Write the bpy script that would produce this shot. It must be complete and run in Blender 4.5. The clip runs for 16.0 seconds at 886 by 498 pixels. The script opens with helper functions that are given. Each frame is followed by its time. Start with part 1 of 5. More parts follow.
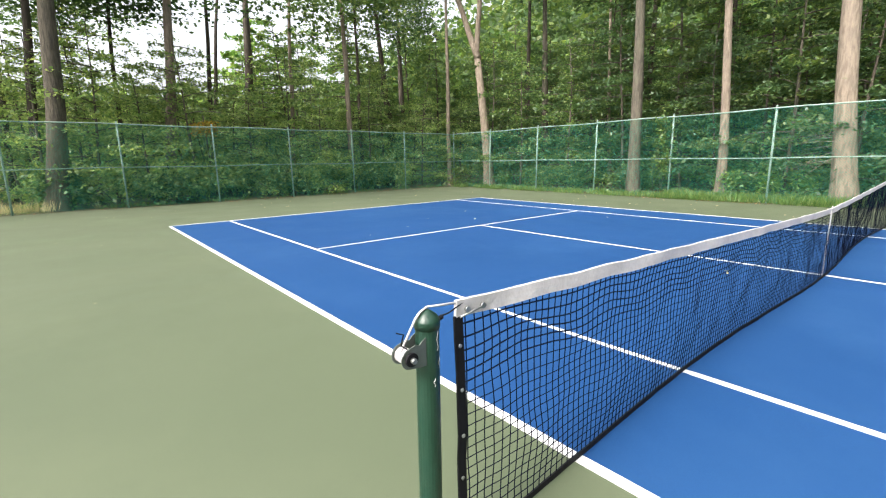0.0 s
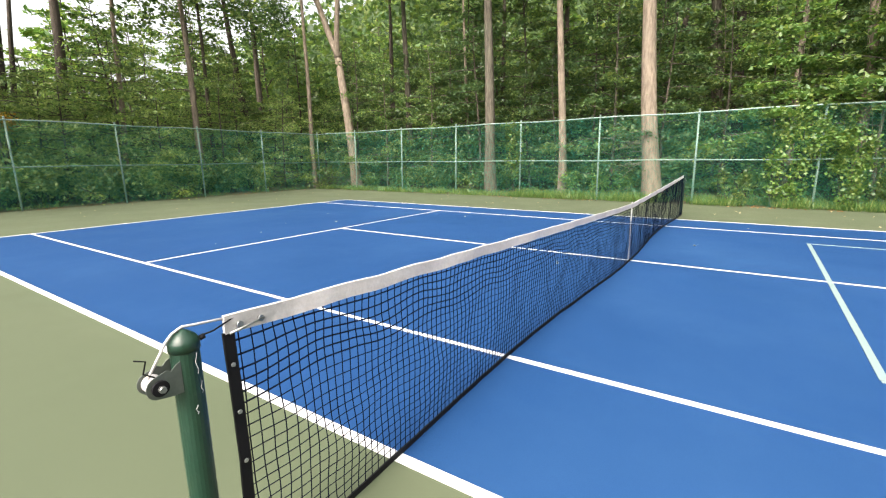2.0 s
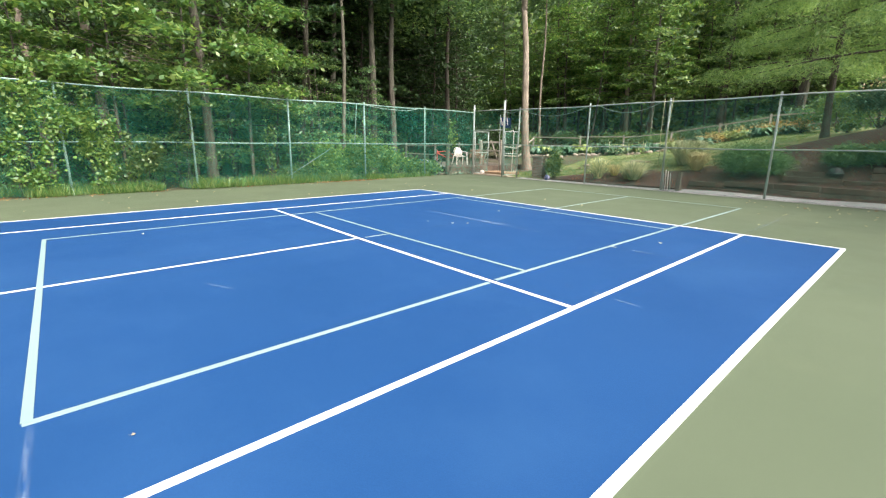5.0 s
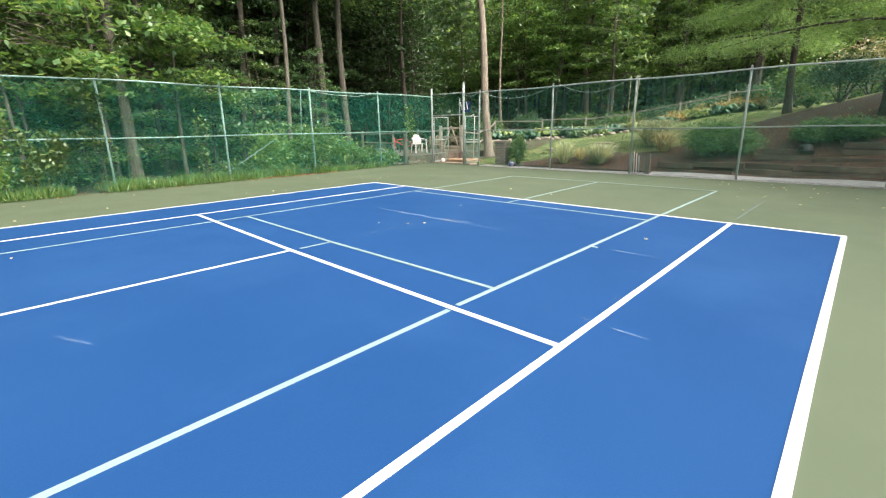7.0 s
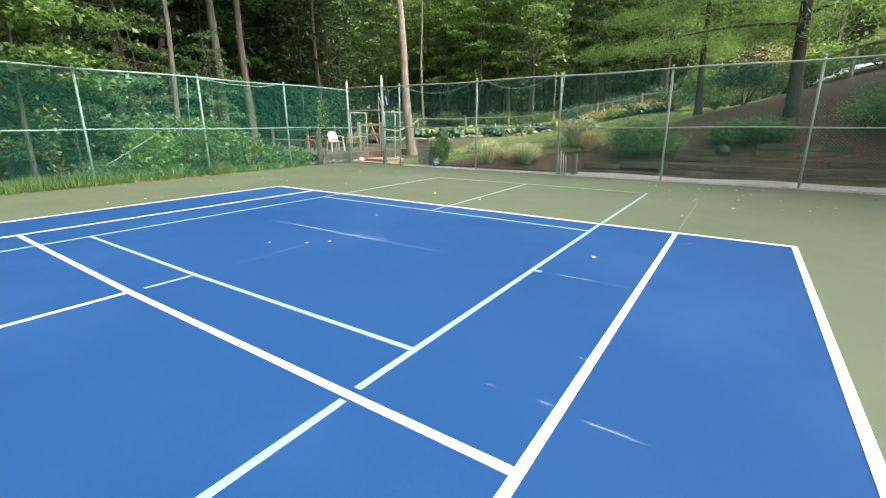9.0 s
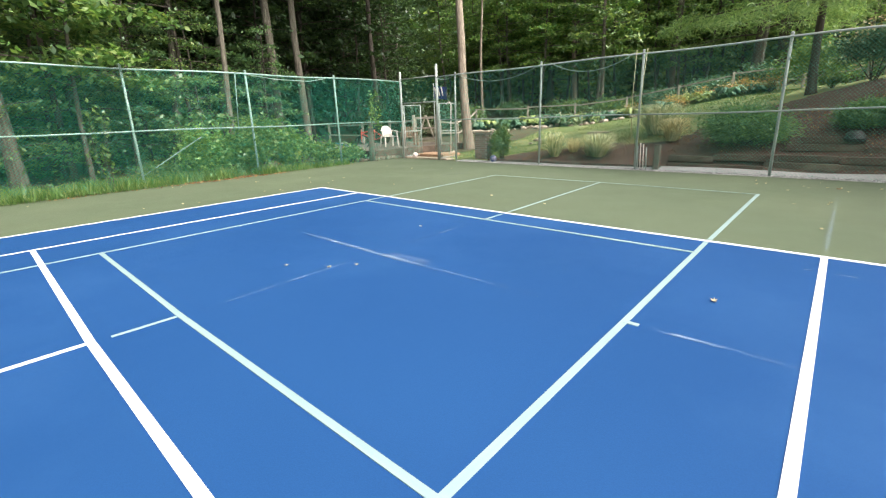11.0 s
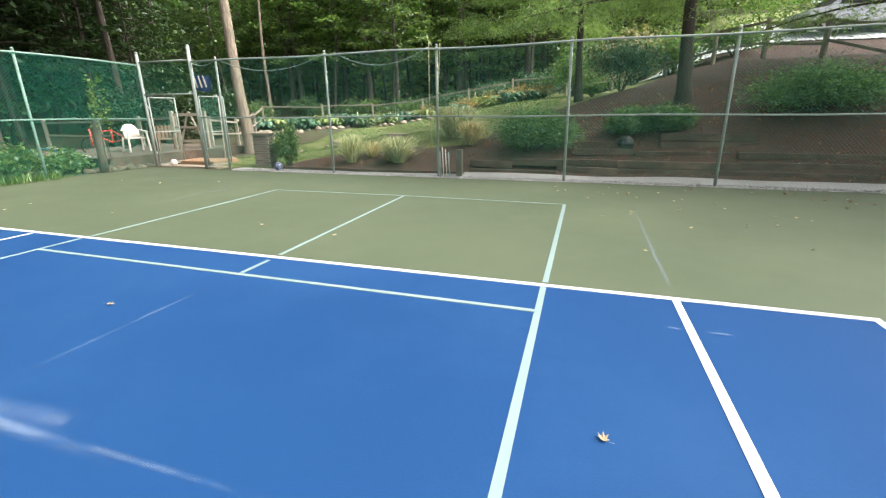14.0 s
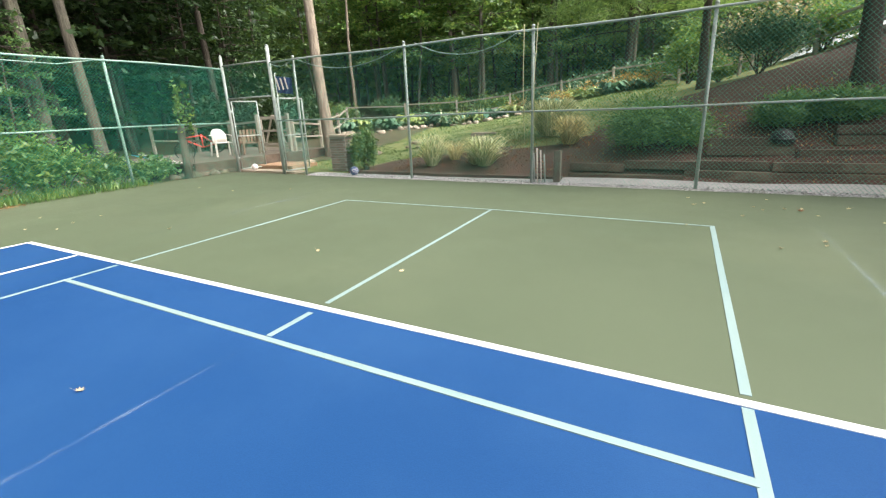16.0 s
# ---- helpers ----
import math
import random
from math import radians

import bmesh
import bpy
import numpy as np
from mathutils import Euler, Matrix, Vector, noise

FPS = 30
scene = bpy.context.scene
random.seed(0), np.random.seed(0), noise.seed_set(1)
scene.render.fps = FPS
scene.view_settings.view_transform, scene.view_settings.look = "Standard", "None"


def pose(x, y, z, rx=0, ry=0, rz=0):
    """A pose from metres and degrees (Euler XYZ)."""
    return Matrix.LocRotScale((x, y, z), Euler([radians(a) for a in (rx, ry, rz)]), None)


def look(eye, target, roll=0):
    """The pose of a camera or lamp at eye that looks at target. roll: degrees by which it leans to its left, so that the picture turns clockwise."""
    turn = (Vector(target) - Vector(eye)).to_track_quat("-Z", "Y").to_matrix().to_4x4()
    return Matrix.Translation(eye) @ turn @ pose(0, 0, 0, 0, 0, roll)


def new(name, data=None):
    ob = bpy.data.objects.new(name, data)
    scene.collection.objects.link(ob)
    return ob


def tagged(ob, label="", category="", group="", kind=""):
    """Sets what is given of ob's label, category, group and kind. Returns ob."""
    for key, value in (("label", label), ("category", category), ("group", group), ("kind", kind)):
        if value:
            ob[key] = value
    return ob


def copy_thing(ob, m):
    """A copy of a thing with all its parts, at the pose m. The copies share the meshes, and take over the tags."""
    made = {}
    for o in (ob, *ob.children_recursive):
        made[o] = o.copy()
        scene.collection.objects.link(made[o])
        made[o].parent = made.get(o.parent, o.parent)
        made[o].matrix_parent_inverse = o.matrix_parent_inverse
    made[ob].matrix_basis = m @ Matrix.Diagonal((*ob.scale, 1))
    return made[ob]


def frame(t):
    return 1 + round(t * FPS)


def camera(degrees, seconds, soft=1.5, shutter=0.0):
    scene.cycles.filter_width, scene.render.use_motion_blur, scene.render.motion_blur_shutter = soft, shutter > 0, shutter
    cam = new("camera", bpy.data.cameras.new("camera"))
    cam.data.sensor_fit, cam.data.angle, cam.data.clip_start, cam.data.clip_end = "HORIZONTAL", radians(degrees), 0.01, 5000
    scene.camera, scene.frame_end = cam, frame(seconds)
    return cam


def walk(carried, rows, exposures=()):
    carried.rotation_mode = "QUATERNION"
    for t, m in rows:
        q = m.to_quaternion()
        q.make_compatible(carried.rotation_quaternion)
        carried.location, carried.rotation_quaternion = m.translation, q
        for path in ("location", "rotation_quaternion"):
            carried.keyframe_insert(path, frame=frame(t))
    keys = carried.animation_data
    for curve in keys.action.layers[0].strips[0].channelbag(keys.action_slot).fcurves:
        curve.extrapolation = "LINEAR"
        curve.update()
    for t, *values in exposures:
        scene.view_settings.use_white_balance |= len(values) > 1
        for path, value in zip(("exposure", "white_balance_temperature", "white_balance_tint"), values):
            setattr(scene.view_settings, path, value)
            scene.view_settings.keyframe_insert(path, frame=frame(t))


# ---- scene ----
cam = camera(90.2, 16.0, soft=1.2)
PATH = [
    (0, (-1.903, -1.145, 1.572), (-0.651, 0.364, 1.174), -0.9),
    (0.5, (-1.901, -1.149, 1.569), (-0.667, 0.374, 1.172), -1.1),
    (1, (-1.883, -1.148, 1.573), (-0.643, 0.37, 1.177), -1.1),
    (1.5, (-1.793, -1.218, 1.56), (-0.385, 0.146, 1.162), -0.6),
    (2, (-1.637, -1.387, 1.576), (-0.016, -0.285, 1.176), -0.6),
    (2.5, (-1.462, -1.568, 1.55), (0.386, -0.913, 1.152), -0.1),
    (3, (-1.297, -1.722, 1.54), (0.661, -1.719, 1.131), -1.6),
    (3.5, (-1.206, -1.879, 1.626), (0.634, -2.53, 1.191), 0.6),
    (4, (-1.036, -2.056, 1.611), (0.628, -3.075, 1.172), 0.3),
    (4.5, (-0.906, -2.371, 1.596), (0.629, -3.568, 1.138), 0.7),
    (4.7, (-0.84, -2.488, 1.59), (0.652, -3.737, 1.129), 1.1),
    (6.8, (-0.067, -3.52, 1.603), (1.278, -4.903, 1.076), -1.4),
    (7, (0.03, -3.619, 1.583), (1.369, -5.008, 1.054), -1.0),
    (7.5, (0.342, -3.912, 1.554), (1.55, -5.418, 1.031), 0.3),
    (8, (0.54, -4.167, 1.552), (1.621, -5.765, 1.024), 0.1),
    (8.2, (0.586, -4.293, 1.53), (1.662, -5.894, 1.001), -0.0),
    (10.3, (1.265, -5.483, 1.621), (2.468, -6.971, 1.038), -2.0),
    (10.5, (1.338, -5.599, 1.625), (2.602, -7.04, 1.052), -2.3),
    (11, (1.54, -5.941, 1.556), (2.829, -7.359, 0.985), -1.9),
    (11.5, (1.851, -6.237, 1.564), (3.136, -7.658, 0.99), -1.1),
    (12, (1.96, -6.532, 1.541), (3.232, -7.966, 0.972), -0.8),
    (12.5, (2.015, -6.915, 1.55), (3.195, -8.425, 0.978), -1.4),
    (13, (2.115, -7.271, 1.53), (3.021, -8.958, 0.953), -0.5),
    (13.5, (2.25, -7.659, 1.546), (2.857, -9.475, 0.968), -0.1),
    (14, (2.356, -8.036, 1.536), (2.936, -9.857, 0.948), -0.5),
    (14.5, (2.508, -8.474, 1.516), (3.102, -10.291, 0.93), -1.0),
    (15, (2.736, -8.813, 1.519), (3.325, -10.631, 0.93), -1.0),
    (15.5, (2.858, -9.125, 1.522), (3.541, -10.908, 0.927), -1.9),
    (16, (3.057, -9.498, 1.515), (3.971, -11.176, 0.924), -2.3),
]
walk(cam, [(t, look(eye, target, roll)) for t, eye, target, roll in PATH],
     exposures=[(0, 1.78, 6600, 11), (1.5, 1.8, 6900, 12), (3, 1.8, 7100, 13), (4.2, 1.8, 6500, 10), (16, 1.8, 6500, 10)])

# ---- world and sun ----
world = bpy.data.worlds.new("overcast_day")
scene.world = world
world.use_nodes = True
wn, wl = world.node_tree.nodes, world.node_tree.links
sky = wn.new("ShaderNodeTexSky")
sky.sky_type, sky.sun_disc = "NISHITA", False
sky.sun_elevation, sky.sun_rotation = radians(48), radians(265)
sky.air_density, sky.dust_density, sky.ozone_density = 1.0, 6.0, 1.0
haze = wn.new("ShaderNodeHueSaturation")
haze.inputs["Saturation"].default_value = 0.3
wl.new(sky.outputs[0], haze.inputs["Color"])
wl.new(haze.outputs[0], wn["Background"].inputs[0])
wn["Background"].inputs[1].default_value = 0.15
sun = new("sun", bpy.data.lights.new("sun", "SUN"))
sun.data.energy, sun.data.angle, sun.data.color = 1.5, radians(22), (1.0, 0.95, 0.86)
sun.matrix_world = look((-10, -0.9, 11.4), (0, 0, 0))


# ---- materials ----
def ramp(nt, fac, stops):
    r = nt.nodes.new("ShaderNodeValToRGB")
    while len(r.color_ramp.elements) < len(stops):
        r.color_ramp.elements.new(0.5)
    for e, (p, c) in zip(r.color_ramp.elements, stops):
        e.position, e.color = p, (*c, 1)
    nt.links.new(fac, r.inputs[0])
    return r.outputs[0]


def noise_tex(nt, scale, detail=5, stretch=(1, 1, 1), rough=0.6):
    tc, mp, n = (nt.nodes.new("ShaderNode" + k) for k in ("TexCoord", "Mapping", "TexNoise"))
    mp.inputs["Scale"].default_value = stretch
    n.inputs["Scale"].default_value, n.inputs["Detail"].default_value, n.inputs["Roughness"].default_value = scale, detail, rough
    nt.links.new(tc.outputs["Object"], mp.inputs[0])
    nt.links.new(mp.outputs[0], n.inputs["Vector"])
    return n.outputs[0]


def mix(nt, fac, a, b, blend="MIX"):
    m = nt.nodes.new("ShaderNodeMix")
    m.data_type, m.blend_type = "RGBA", blend
    for i, v in ((0, fac), (6, a), (7, b)):
        if isinstance(v, (int, float)):
            m.inputs[i].default_value = v
        elif isinstance(v, tuple):
            m.inputs[i].default_value = (*v, 1)
        else:
            nt.links.new(v, m.inputs[i])
    return m.outputs[2]


def surface(name, dark, light, scale=4.0, rough=0.7, metal=0.0, bump=0.2, fine=60.0, stretch=(1, 1, 1), stain=None, stain_scale=0.5, stain_amount=0.4,
            by_object=0.0, by_island=0.0, spec=0.4, rough_var=0.12, hard=0.0):
    """Coarse and fine variation between two colours, stains at a larger scale, fine relief."""
    m = bpy.data.materials.new(name)
    m.use_nodes = True
    nt = m.node_tree
    b = nt.nodes["Principled BSDF"]
    coarse, small = noise_tex(nt, scale, 6, stretch), noise_tex(nt, fine, 4, stretch)
    col = ramp(nt, coarse, [(0.3 + 0.12 * hard, dark), (0.72 - 0.14 * hard, light)])
    mid = tuple((p + q) / 2 for p, q in zip(dark, light))
    grain = ramp(nt, small, [(0.25, tuple(c * 0.72 for c in mid)), (0.75, tuple(min(c * 1.25, 1) for c in mid))])
    col = mix(nt, 0.35 + 0.2 * hard, col, grain)
    if stain:
        blot = ramp(nt, noise_tex(nt, stain_scale, 7, (1, 1, 1), 0.65), [(0.5, (0, 0, 0)), (0.72, (stain_amount,) * 3)])
        col = mix(nt, blot, col, stain)
    for amount, node, out in ((by_object, "ShaderNodeObjectInfo", "Random"), (by_island, "ShaderNodeNewGeometry", "Random Per Island")):
        if amount:
            src = nt.nodes.new(node)
            col = mix(nt, 1.0, col, ramp(nt, src.outputs[out], [(0.0, (1 - amount,) * 3), (1.0, (1, 1, 1))]), "MULTIPLY")
    nt.links.new(col, b.inputs["Base Color"])
    rr = ramp(nt, coarse, [(0.3, (max(rough - rough_var, 0.03),) * 3), (0.7, (min(rough + rough_var, 1),) * 3)])
    nt.links.new(rr, b.inputs["Roughness"])
    b.inputs["Metallic"].default_value = metal
    b.inputs["Specular IOR Level"].default_value = spec
    if bump:
        bp = nt.nodes.new("ShaderNodeBump")
        bp.inputs["Strength"].default_value, bp.inputs["Distance"].default_value = bump, 0.01 + 0.03 * hard
        nt.links.new(small, bp.inputs["Height"])
        nt.links.new(bp.outputs[0], b.inputs["Normal"])
    return m


def leafy(name, stops, through_light=0.48, by_object=0.35):
    """Leaves: a colour for each leaf, a shade for each plant, light coming through."""
    m = bpy.data.materials.new(name)
    m.use_nodes = True
    nt = m.node_tree
    nt.nodes.remove(nt.nodes["Principled BSDF"])
    geo, info = nt.nodes.new("ShaderNodeNewGeometry"), nt.nodes.new("ShaderNodeObjectInfo")
    col = ramp(nt, geo.outputs["Random Per Island"], stops)
    col = mix(nt, 1.0, col, ramp(nt, info.outputs["Random"], [(0.0, (1 - by_object,) * 3), (1.0, (1.0, 1.0, 0.9))]), "MULTIPLY")
    d, t, g, ms, mg = (nt.nodes.new("ShaderNode" + k) for k in ("BsdfDiffuse", "BsdfTranslucent", "BsdfGlossy", "MixShader", "MixShader"))
    ms.inputs[0].default_value, mg.inputs[0].default_value = through_light, 0.04
    g.inputs["Roughness"].default_value = 0.45
    g.inputs["Color"].default_value = (0.8, 0.85, 0.8, 1)
    nt.links.new(col, d.inputs[0])
    nt.links.new(mix(nt, 1.0, col, (1.22, 1.18, 0.7), "MULTIPLY"), t.inputs[0])
    nt.links.new(d.outputs[0], ms.inputs[1])
    nt.links.new(t.outputs[0], ms.inputs[2])
    nt.links.new(ms.outputs[0], mg.inputs[1])
    nt.links.new(g.outputs[0], mg.inputs[2])
    nt.links.new(mg.outputs[0], nt.nodes["Material Output"].inputs[0])
    return m


M_BLUE = surface("blue_acrylic", (0.00697, 0.03772, 0.1189), (0.01025, 0.04838, 0.141), 0.35, 0.75, bump=0.12, fine=160, stain=(0.0246, 0.0779, 0.1845), stain_scale=0.22, stain_amount=0.4, spec=0.12)
M_GREEN = surface("green_acrylic", (0.06314, 0.08036, 0.04756), (0.0779, 0.09512, 0.0574), 0.4, 0.72, bump=0.14, fine=160, stain=(0.1107, 0.1271, 0.07544), stain_scale=0.25, stain_amount=0.35, spec=0.25)
M_LINE = surface("white_line_paint", (0.492, 0.5002, 0.5002), (0.574, 0.574, 0.574), 3.0, 0.6, bump=0.12, fine=160, stain=(0.3936, 0.4264, 0.451), stain_scale=1.5, stain_amount=0.25)
M_PALE = surface("pale_aqua_line_paint", (0.164, 0.2337, 0.2296), (0.205, 0.2747, 0.2665), 2.0, 0.6, bump=0.12, fine=160, stain=(0.1394, 0.2132, 0.2378), stain_scale=1.2, stain_amount=0.35)
M_POST = surface("green_post_paint", (0.0042, 0.024, 0.0144), (0.0072, 0.0348, 0.021), 5.0, 0.38, bump=0.15, fine=90, stain=(0.072, 0.12, 0.078), stain_scale=14, stain_amount=0.12, spec=0.5)
M_NET = surface("navy_black_net_cord", (0.002, 0.003, 0.009), (0.005, 0.007, 0.016), 30, 0.9, bump=0.0, spec=0.03)
M_TAPE = surface("black_vinyl_tape", (0.003, 0.0035, 0.005), (0.009, 0.009, 0.011), 8, 0.7, bump=0.1, fine=120, spec=0.15)
M_BAND = surface("white_net_headband", (0.41, 0.3936, 0.4018), (0.5412, 0.5248, 0.533), 3.5, 0.75, bump=0.35, fine=45, stain=(0.2296, 0.2214, 0.2214), stain_scale=5, stain_amount=0.45)
M_STEEL = surface("weathered_zinc", (0.20, 0.21, 0.21), (0.36, 0.37, 0.36), 20, 0.42, metal=0.8, bump=0.1)
M_WINCH = surface("grey_green_zinc", (0.07, 0.085, 0.075), (0.16, 0.18, 0.165), 14, 0.45, metal=0.5, bump=0.1, spec=0.5)
M_GALV = surface("grey_green_fence_paint", (0.15, 0.23, 0.19), (0.24, 0.32, 0.28), 6, 0.5, bump=0.1, fine=80, stain=(0.30, 0.29, 0.24), stain_scale=3, stain_amount=0.4, metal=0.15)
M_GALV_SOUTH = surface("grey_fence_zinc", (0.2263, 0.2558, 0.2362), (0.3542, 0.3838, 0.3542), 6, 0.5, bump=0.1, fine=80, stain=(0.2755, 0.246, 0.187), stain_scale=3, stain_amount=0.4, metal=0.2)
M_WIRE = surface("green_vinyl_wire", (0.016, 0.16, 0.112), (0.03, 0.21, 0.15), 2.0, 0.8, bump=0.0, spec=0.15)
# South wire: lighter colour makes up for the sun its court side misses.
M_WIRE_SOUTH = surface("lightened_green_vinyl_wire", (0.06, 0.235, 0.175), (0.10, 0.30, 0.23), 1.2, 0.8, bump=0.0, spec=0.15)
M_BARK = surface("grey_brown_bark", (0.035, 0.030, 0.023), (0.155, 0.135, 0.102), 16, 0.9, bump=1.0, fine=26, hard=1.0, stretch=(1, 1, 0.16), stain=(0.14, 0.16, 0.10), stain_scale=1.2, stain_amount=0.5, by_object=0.3)
M_BARK_LIGHT = surface("pale_tan_bark", (0.10, 0.078, 0.058), (0.31, 0.252, 0.195), 14, 0.9, bump=0.8, fine=24, hard=1.0, stretch=(1, 1, 0.2), stain=(0.20, 0.17, 0.13), stain_scale=1.6, stain_amount=0.6, by_object=0.2)
# Dark bark; on the deeper woodland trees the tone also holds their shade.
M_BARK_DARK = surface("dark_and_shaded_bark", (0.035, 0.028, 0.022), (0.10, 0.08, 0.062), 7, 0.9, bump=1.0, fine=26, hard=1.0, stretch=(1, 1, 0.16), by_object=0.3)
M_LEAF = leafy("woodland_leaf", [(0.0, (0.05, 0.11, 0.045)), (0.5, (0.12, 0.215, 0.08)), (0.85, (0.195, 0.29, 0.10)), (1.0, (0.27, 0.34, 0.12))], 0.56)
# Copies of the woodland leaf with shade and sunlight put into the colour.
M_LEAF_DEEP = leafy("leaf_tinted_for_shade", [(0.0, (0.035, 0.085, 0.04)), (0.6, (0.085, 0.165, 0.07)), (1.0, (0.15, 0.235, 0.095))])
M_LEAF_SUN = leafy("yellow_green_leaf_tinted_for_sun", [(0.0, (0.065, 0.16, 0.045)), (0.6, (0.15, 0.275, 0.075)), (1.0, (0.26, 0.345, 0.105))], 0.5)
# Pale colours put the backlight of the open north woods into the leaves.
M_LEAF_BACKLIT = leafy("leaf_with_backlight_in_colour", [(0.0, (0.10, 0.19, 0.07)), (0.6, (0.24, 0.36, 0.13)), (1.0, (0.40, 0.49, 0.20))], 0.6, 0.3)
M_LEAF_FALL = leafy("turning_orange_leaf", [(0.0, (0.24, 0.24, 0.04)), (0.6, (0.5, 0.34, 0.05)), (1.0, (0.55, 0.24, 0.04))], 0.4)
M_NEEDLE = leafy("pine_needles", [(0.0, (0.10, 0.19, 0.07)), (0.6, (0.20, 0.32, 0.12)), (1.0, (0.30, 0.42, 0.16))], 0.55, 0.1)
# Leaf colour lowered to stand for the shade under the south-east canopy.
M_LEAF_SHADED = leafy("leaf_darkened_for_shade", [(0.0, (0.0144, 0.036, 0.0144)), (0.6, (0.036, 0.0756, 0.02592)), (1.0, (0.072, 0.1224, 0.036))], 0.35)
M_JUNIPER = leafy("juniper_sprays", [(0.0, (0.042, 0.11, 0.045)), (0.6, (0.105, 0.225, 0.08)), (1.0, (0.21, 0.345, 0.125))], 0.42, 0.25)
M_GRASS = leafy("rough_grass", [(0.0, (0.05, 0.13, 0.03)), (0.6, (0.11, 0.21, 0.05)), (1.0, (0.22, 0.27, 0.09))], 0.35, 0.15)
M_STRAW = leafy("dry_straw_grass", [(0.0, (0.32, 0.29, 0.15)), (0.6, (0.53, 0.46, 0.26)), (1.0, (0.7, 0.61, 0.39))], 0.3, 0.15)
M_SILVER = leafy("pale_striped_grass_blades", [(0.0, (0.2, 0.26, 0.11)), (0.5, (0.44, 0.47, 0.29)), (1.0, (0.72, 0.68, 0.5))], 0.3, 0.15)
M_LITTER = leafy("fallen_brown_leaves", [(0.0, (0.10, 0.045, 0.02)), (0.6, (0.25, 0.12, 0.05)), (1.0, (0.42, 0.26, 0.12))], 0.15, 0.1)
M_FLOOR_WOOD = surface("forest_floor", (0.035, 0.032, 0.016), (0.10, 0.085, 0.045), 1.5, 0.95, bump=0.8, fine=14, stain=(0.05, 0.09, 0.025), stain_scale=0.4, stain_amount=0.7)
M_LAWN = surface("mown_lawn", (0.1122, 0.1384, 0.04388), (0.1852, 0.2096, 0.07312), 1.2, 0.95, bump=0.7, fine=45, stain=(0.2242, 0.1804, 0.08775), stain_scale=0.6, stain_amount=0.55)
M_MULCH = surface("brown_bark_mulch", (0.026, 0.0115, 0.008), (0.077, 0.036, 0.025), 5, 0.95, bump=1.0, fine=38, stain=(0.10, 0.056, 0.04), stain_scale=1.5, stain_amount=0.45)
M_GRAVEL = surface("pale_grey_gravel", (0.223, 0.2132, 0.2099), (0.3542, 0.3411, 0.3346), 30, 0.9, bump=1.0, fine=55, stain=(0.164, 0.1378, 0.1115), stain_scale=1.2, stain_amount=0.4)


# ---- mesh helpers ----
def raw(name, verts, faces, material, parent=None, label="", kind="", smooth=False):
    me = bpy.data.meshes.new(name)
    me.from_pydata([tuple(v) for v in verts], [], [tuple(f) for f in faces])
    me.materials.append(material)
    if smooth:
        me.shade_smooth()
    ob = new(name, me)
    ob.parent = parent
    return tagged(ob, label, kind=kind)


def part(name, bm, material, parent=None, label="", smooth=False, bevel=0.0):
    if bevel:
        bmesh.ops.bevel(bm, geom=[e for e in bm.edges if e.calc_face_angle(0) > 0.6], offset=bevel, segments=2, affect="EDGES", clamp_overlap=True)
    me = bpy.data.meshes.new(name)
    bm.to_mesh(me)
    bm.free()
    me.materials.append(material)
    if smooth:
        me.shade_smooth()
    ob = new(name, me)
    ob.parent = parent
    return tagged(ob, label)


def root(name, m, label, category, group="", kind=""):
    ob = new(name)
    ob.empty_display_size = 0.2
    ob.matrix_world = m
    return tagged(ob, label, category, group, kind)


def box(x0, x1, y0, y1, z0, z1, bm=None, m=None):
    bm = bm or bmesh.new()
    t = Matrix.Translation(((x0 + x1) / 2, (y0 + y1) / 2, (z0 + z1) / 2)) @ Matrix.Diagonal((x1 - x0, y1 - y0, z1 - z0, 1))
    bmesh.ops.create_cube(bm, size=1, matrix=(m @ t) if m else t)
    return bm


def beam(a, b, w, h, bm=None):
    """A squared bar from a to b."""
    a, b = Vector(a), Vector(b)
    d = b - a
    m = Matrix.Translation((a + b) / 2) @ d.to_track_quat("Y", "Z").to_matrix().to_4x4()
    return box(-w / 2, w / 2, -d.length / 2, d.length / 2, -h / 2, h / 2, bm, m)


def tube_data(points, radii, sides=8, caps=True):
    """Verts and faces of a tube along points."""
    pts = [Vector(p) for p in points]
    verts, faces = [], []
    for i, p in enumerate(pts):
        d = (pts[min(i + 1, len(pts) - 1)] - pts[max(i - 1, 0)]).normalized()
        u = d.orthogonal().normalized() if i == 0 else (u - d * u.dot(d)).normalized()
        v = d.cross(u)
        for k in range(sides):
            a = 2 * math.pi * k / sides
            verts.append(p + (u * math.cos(a) + v * math.sin(a)) * radii[i])
    for i in range(len(pts) - 1):
        for k in range(sides):
            q = (k + 1) % sides
            faces.append((i * sides + k, i * sides + q, (i + 1) * sides + q, (i + 1) * sides + k))
    if caps:
        faces.append(tuple(range(sides))[::-1])
        faces.append(tuple((len(pts) - 1) * sides + k for k in range(sides)))
    return verts, faces


def tube(name, points, radii, material, parent=None, label="", sides=10):
    if isinstance(radii, (int, float)):
        radii = [radii] * len(points)
    v, f = tube_data(points, radii, sides)
    ob = raw(name, v, f, material, parent, label)
    for p in ob.data.polygons:
        p.use_smooth = len(p.vertices) == 4
    return ob


def join(pieces):
    verts, faces = [], []
    for v, f in pieces:
        n = len(verts)
        verts += list(v)
        faces += [tuple(i + n for i in q) for q in f]
    return verts, faces


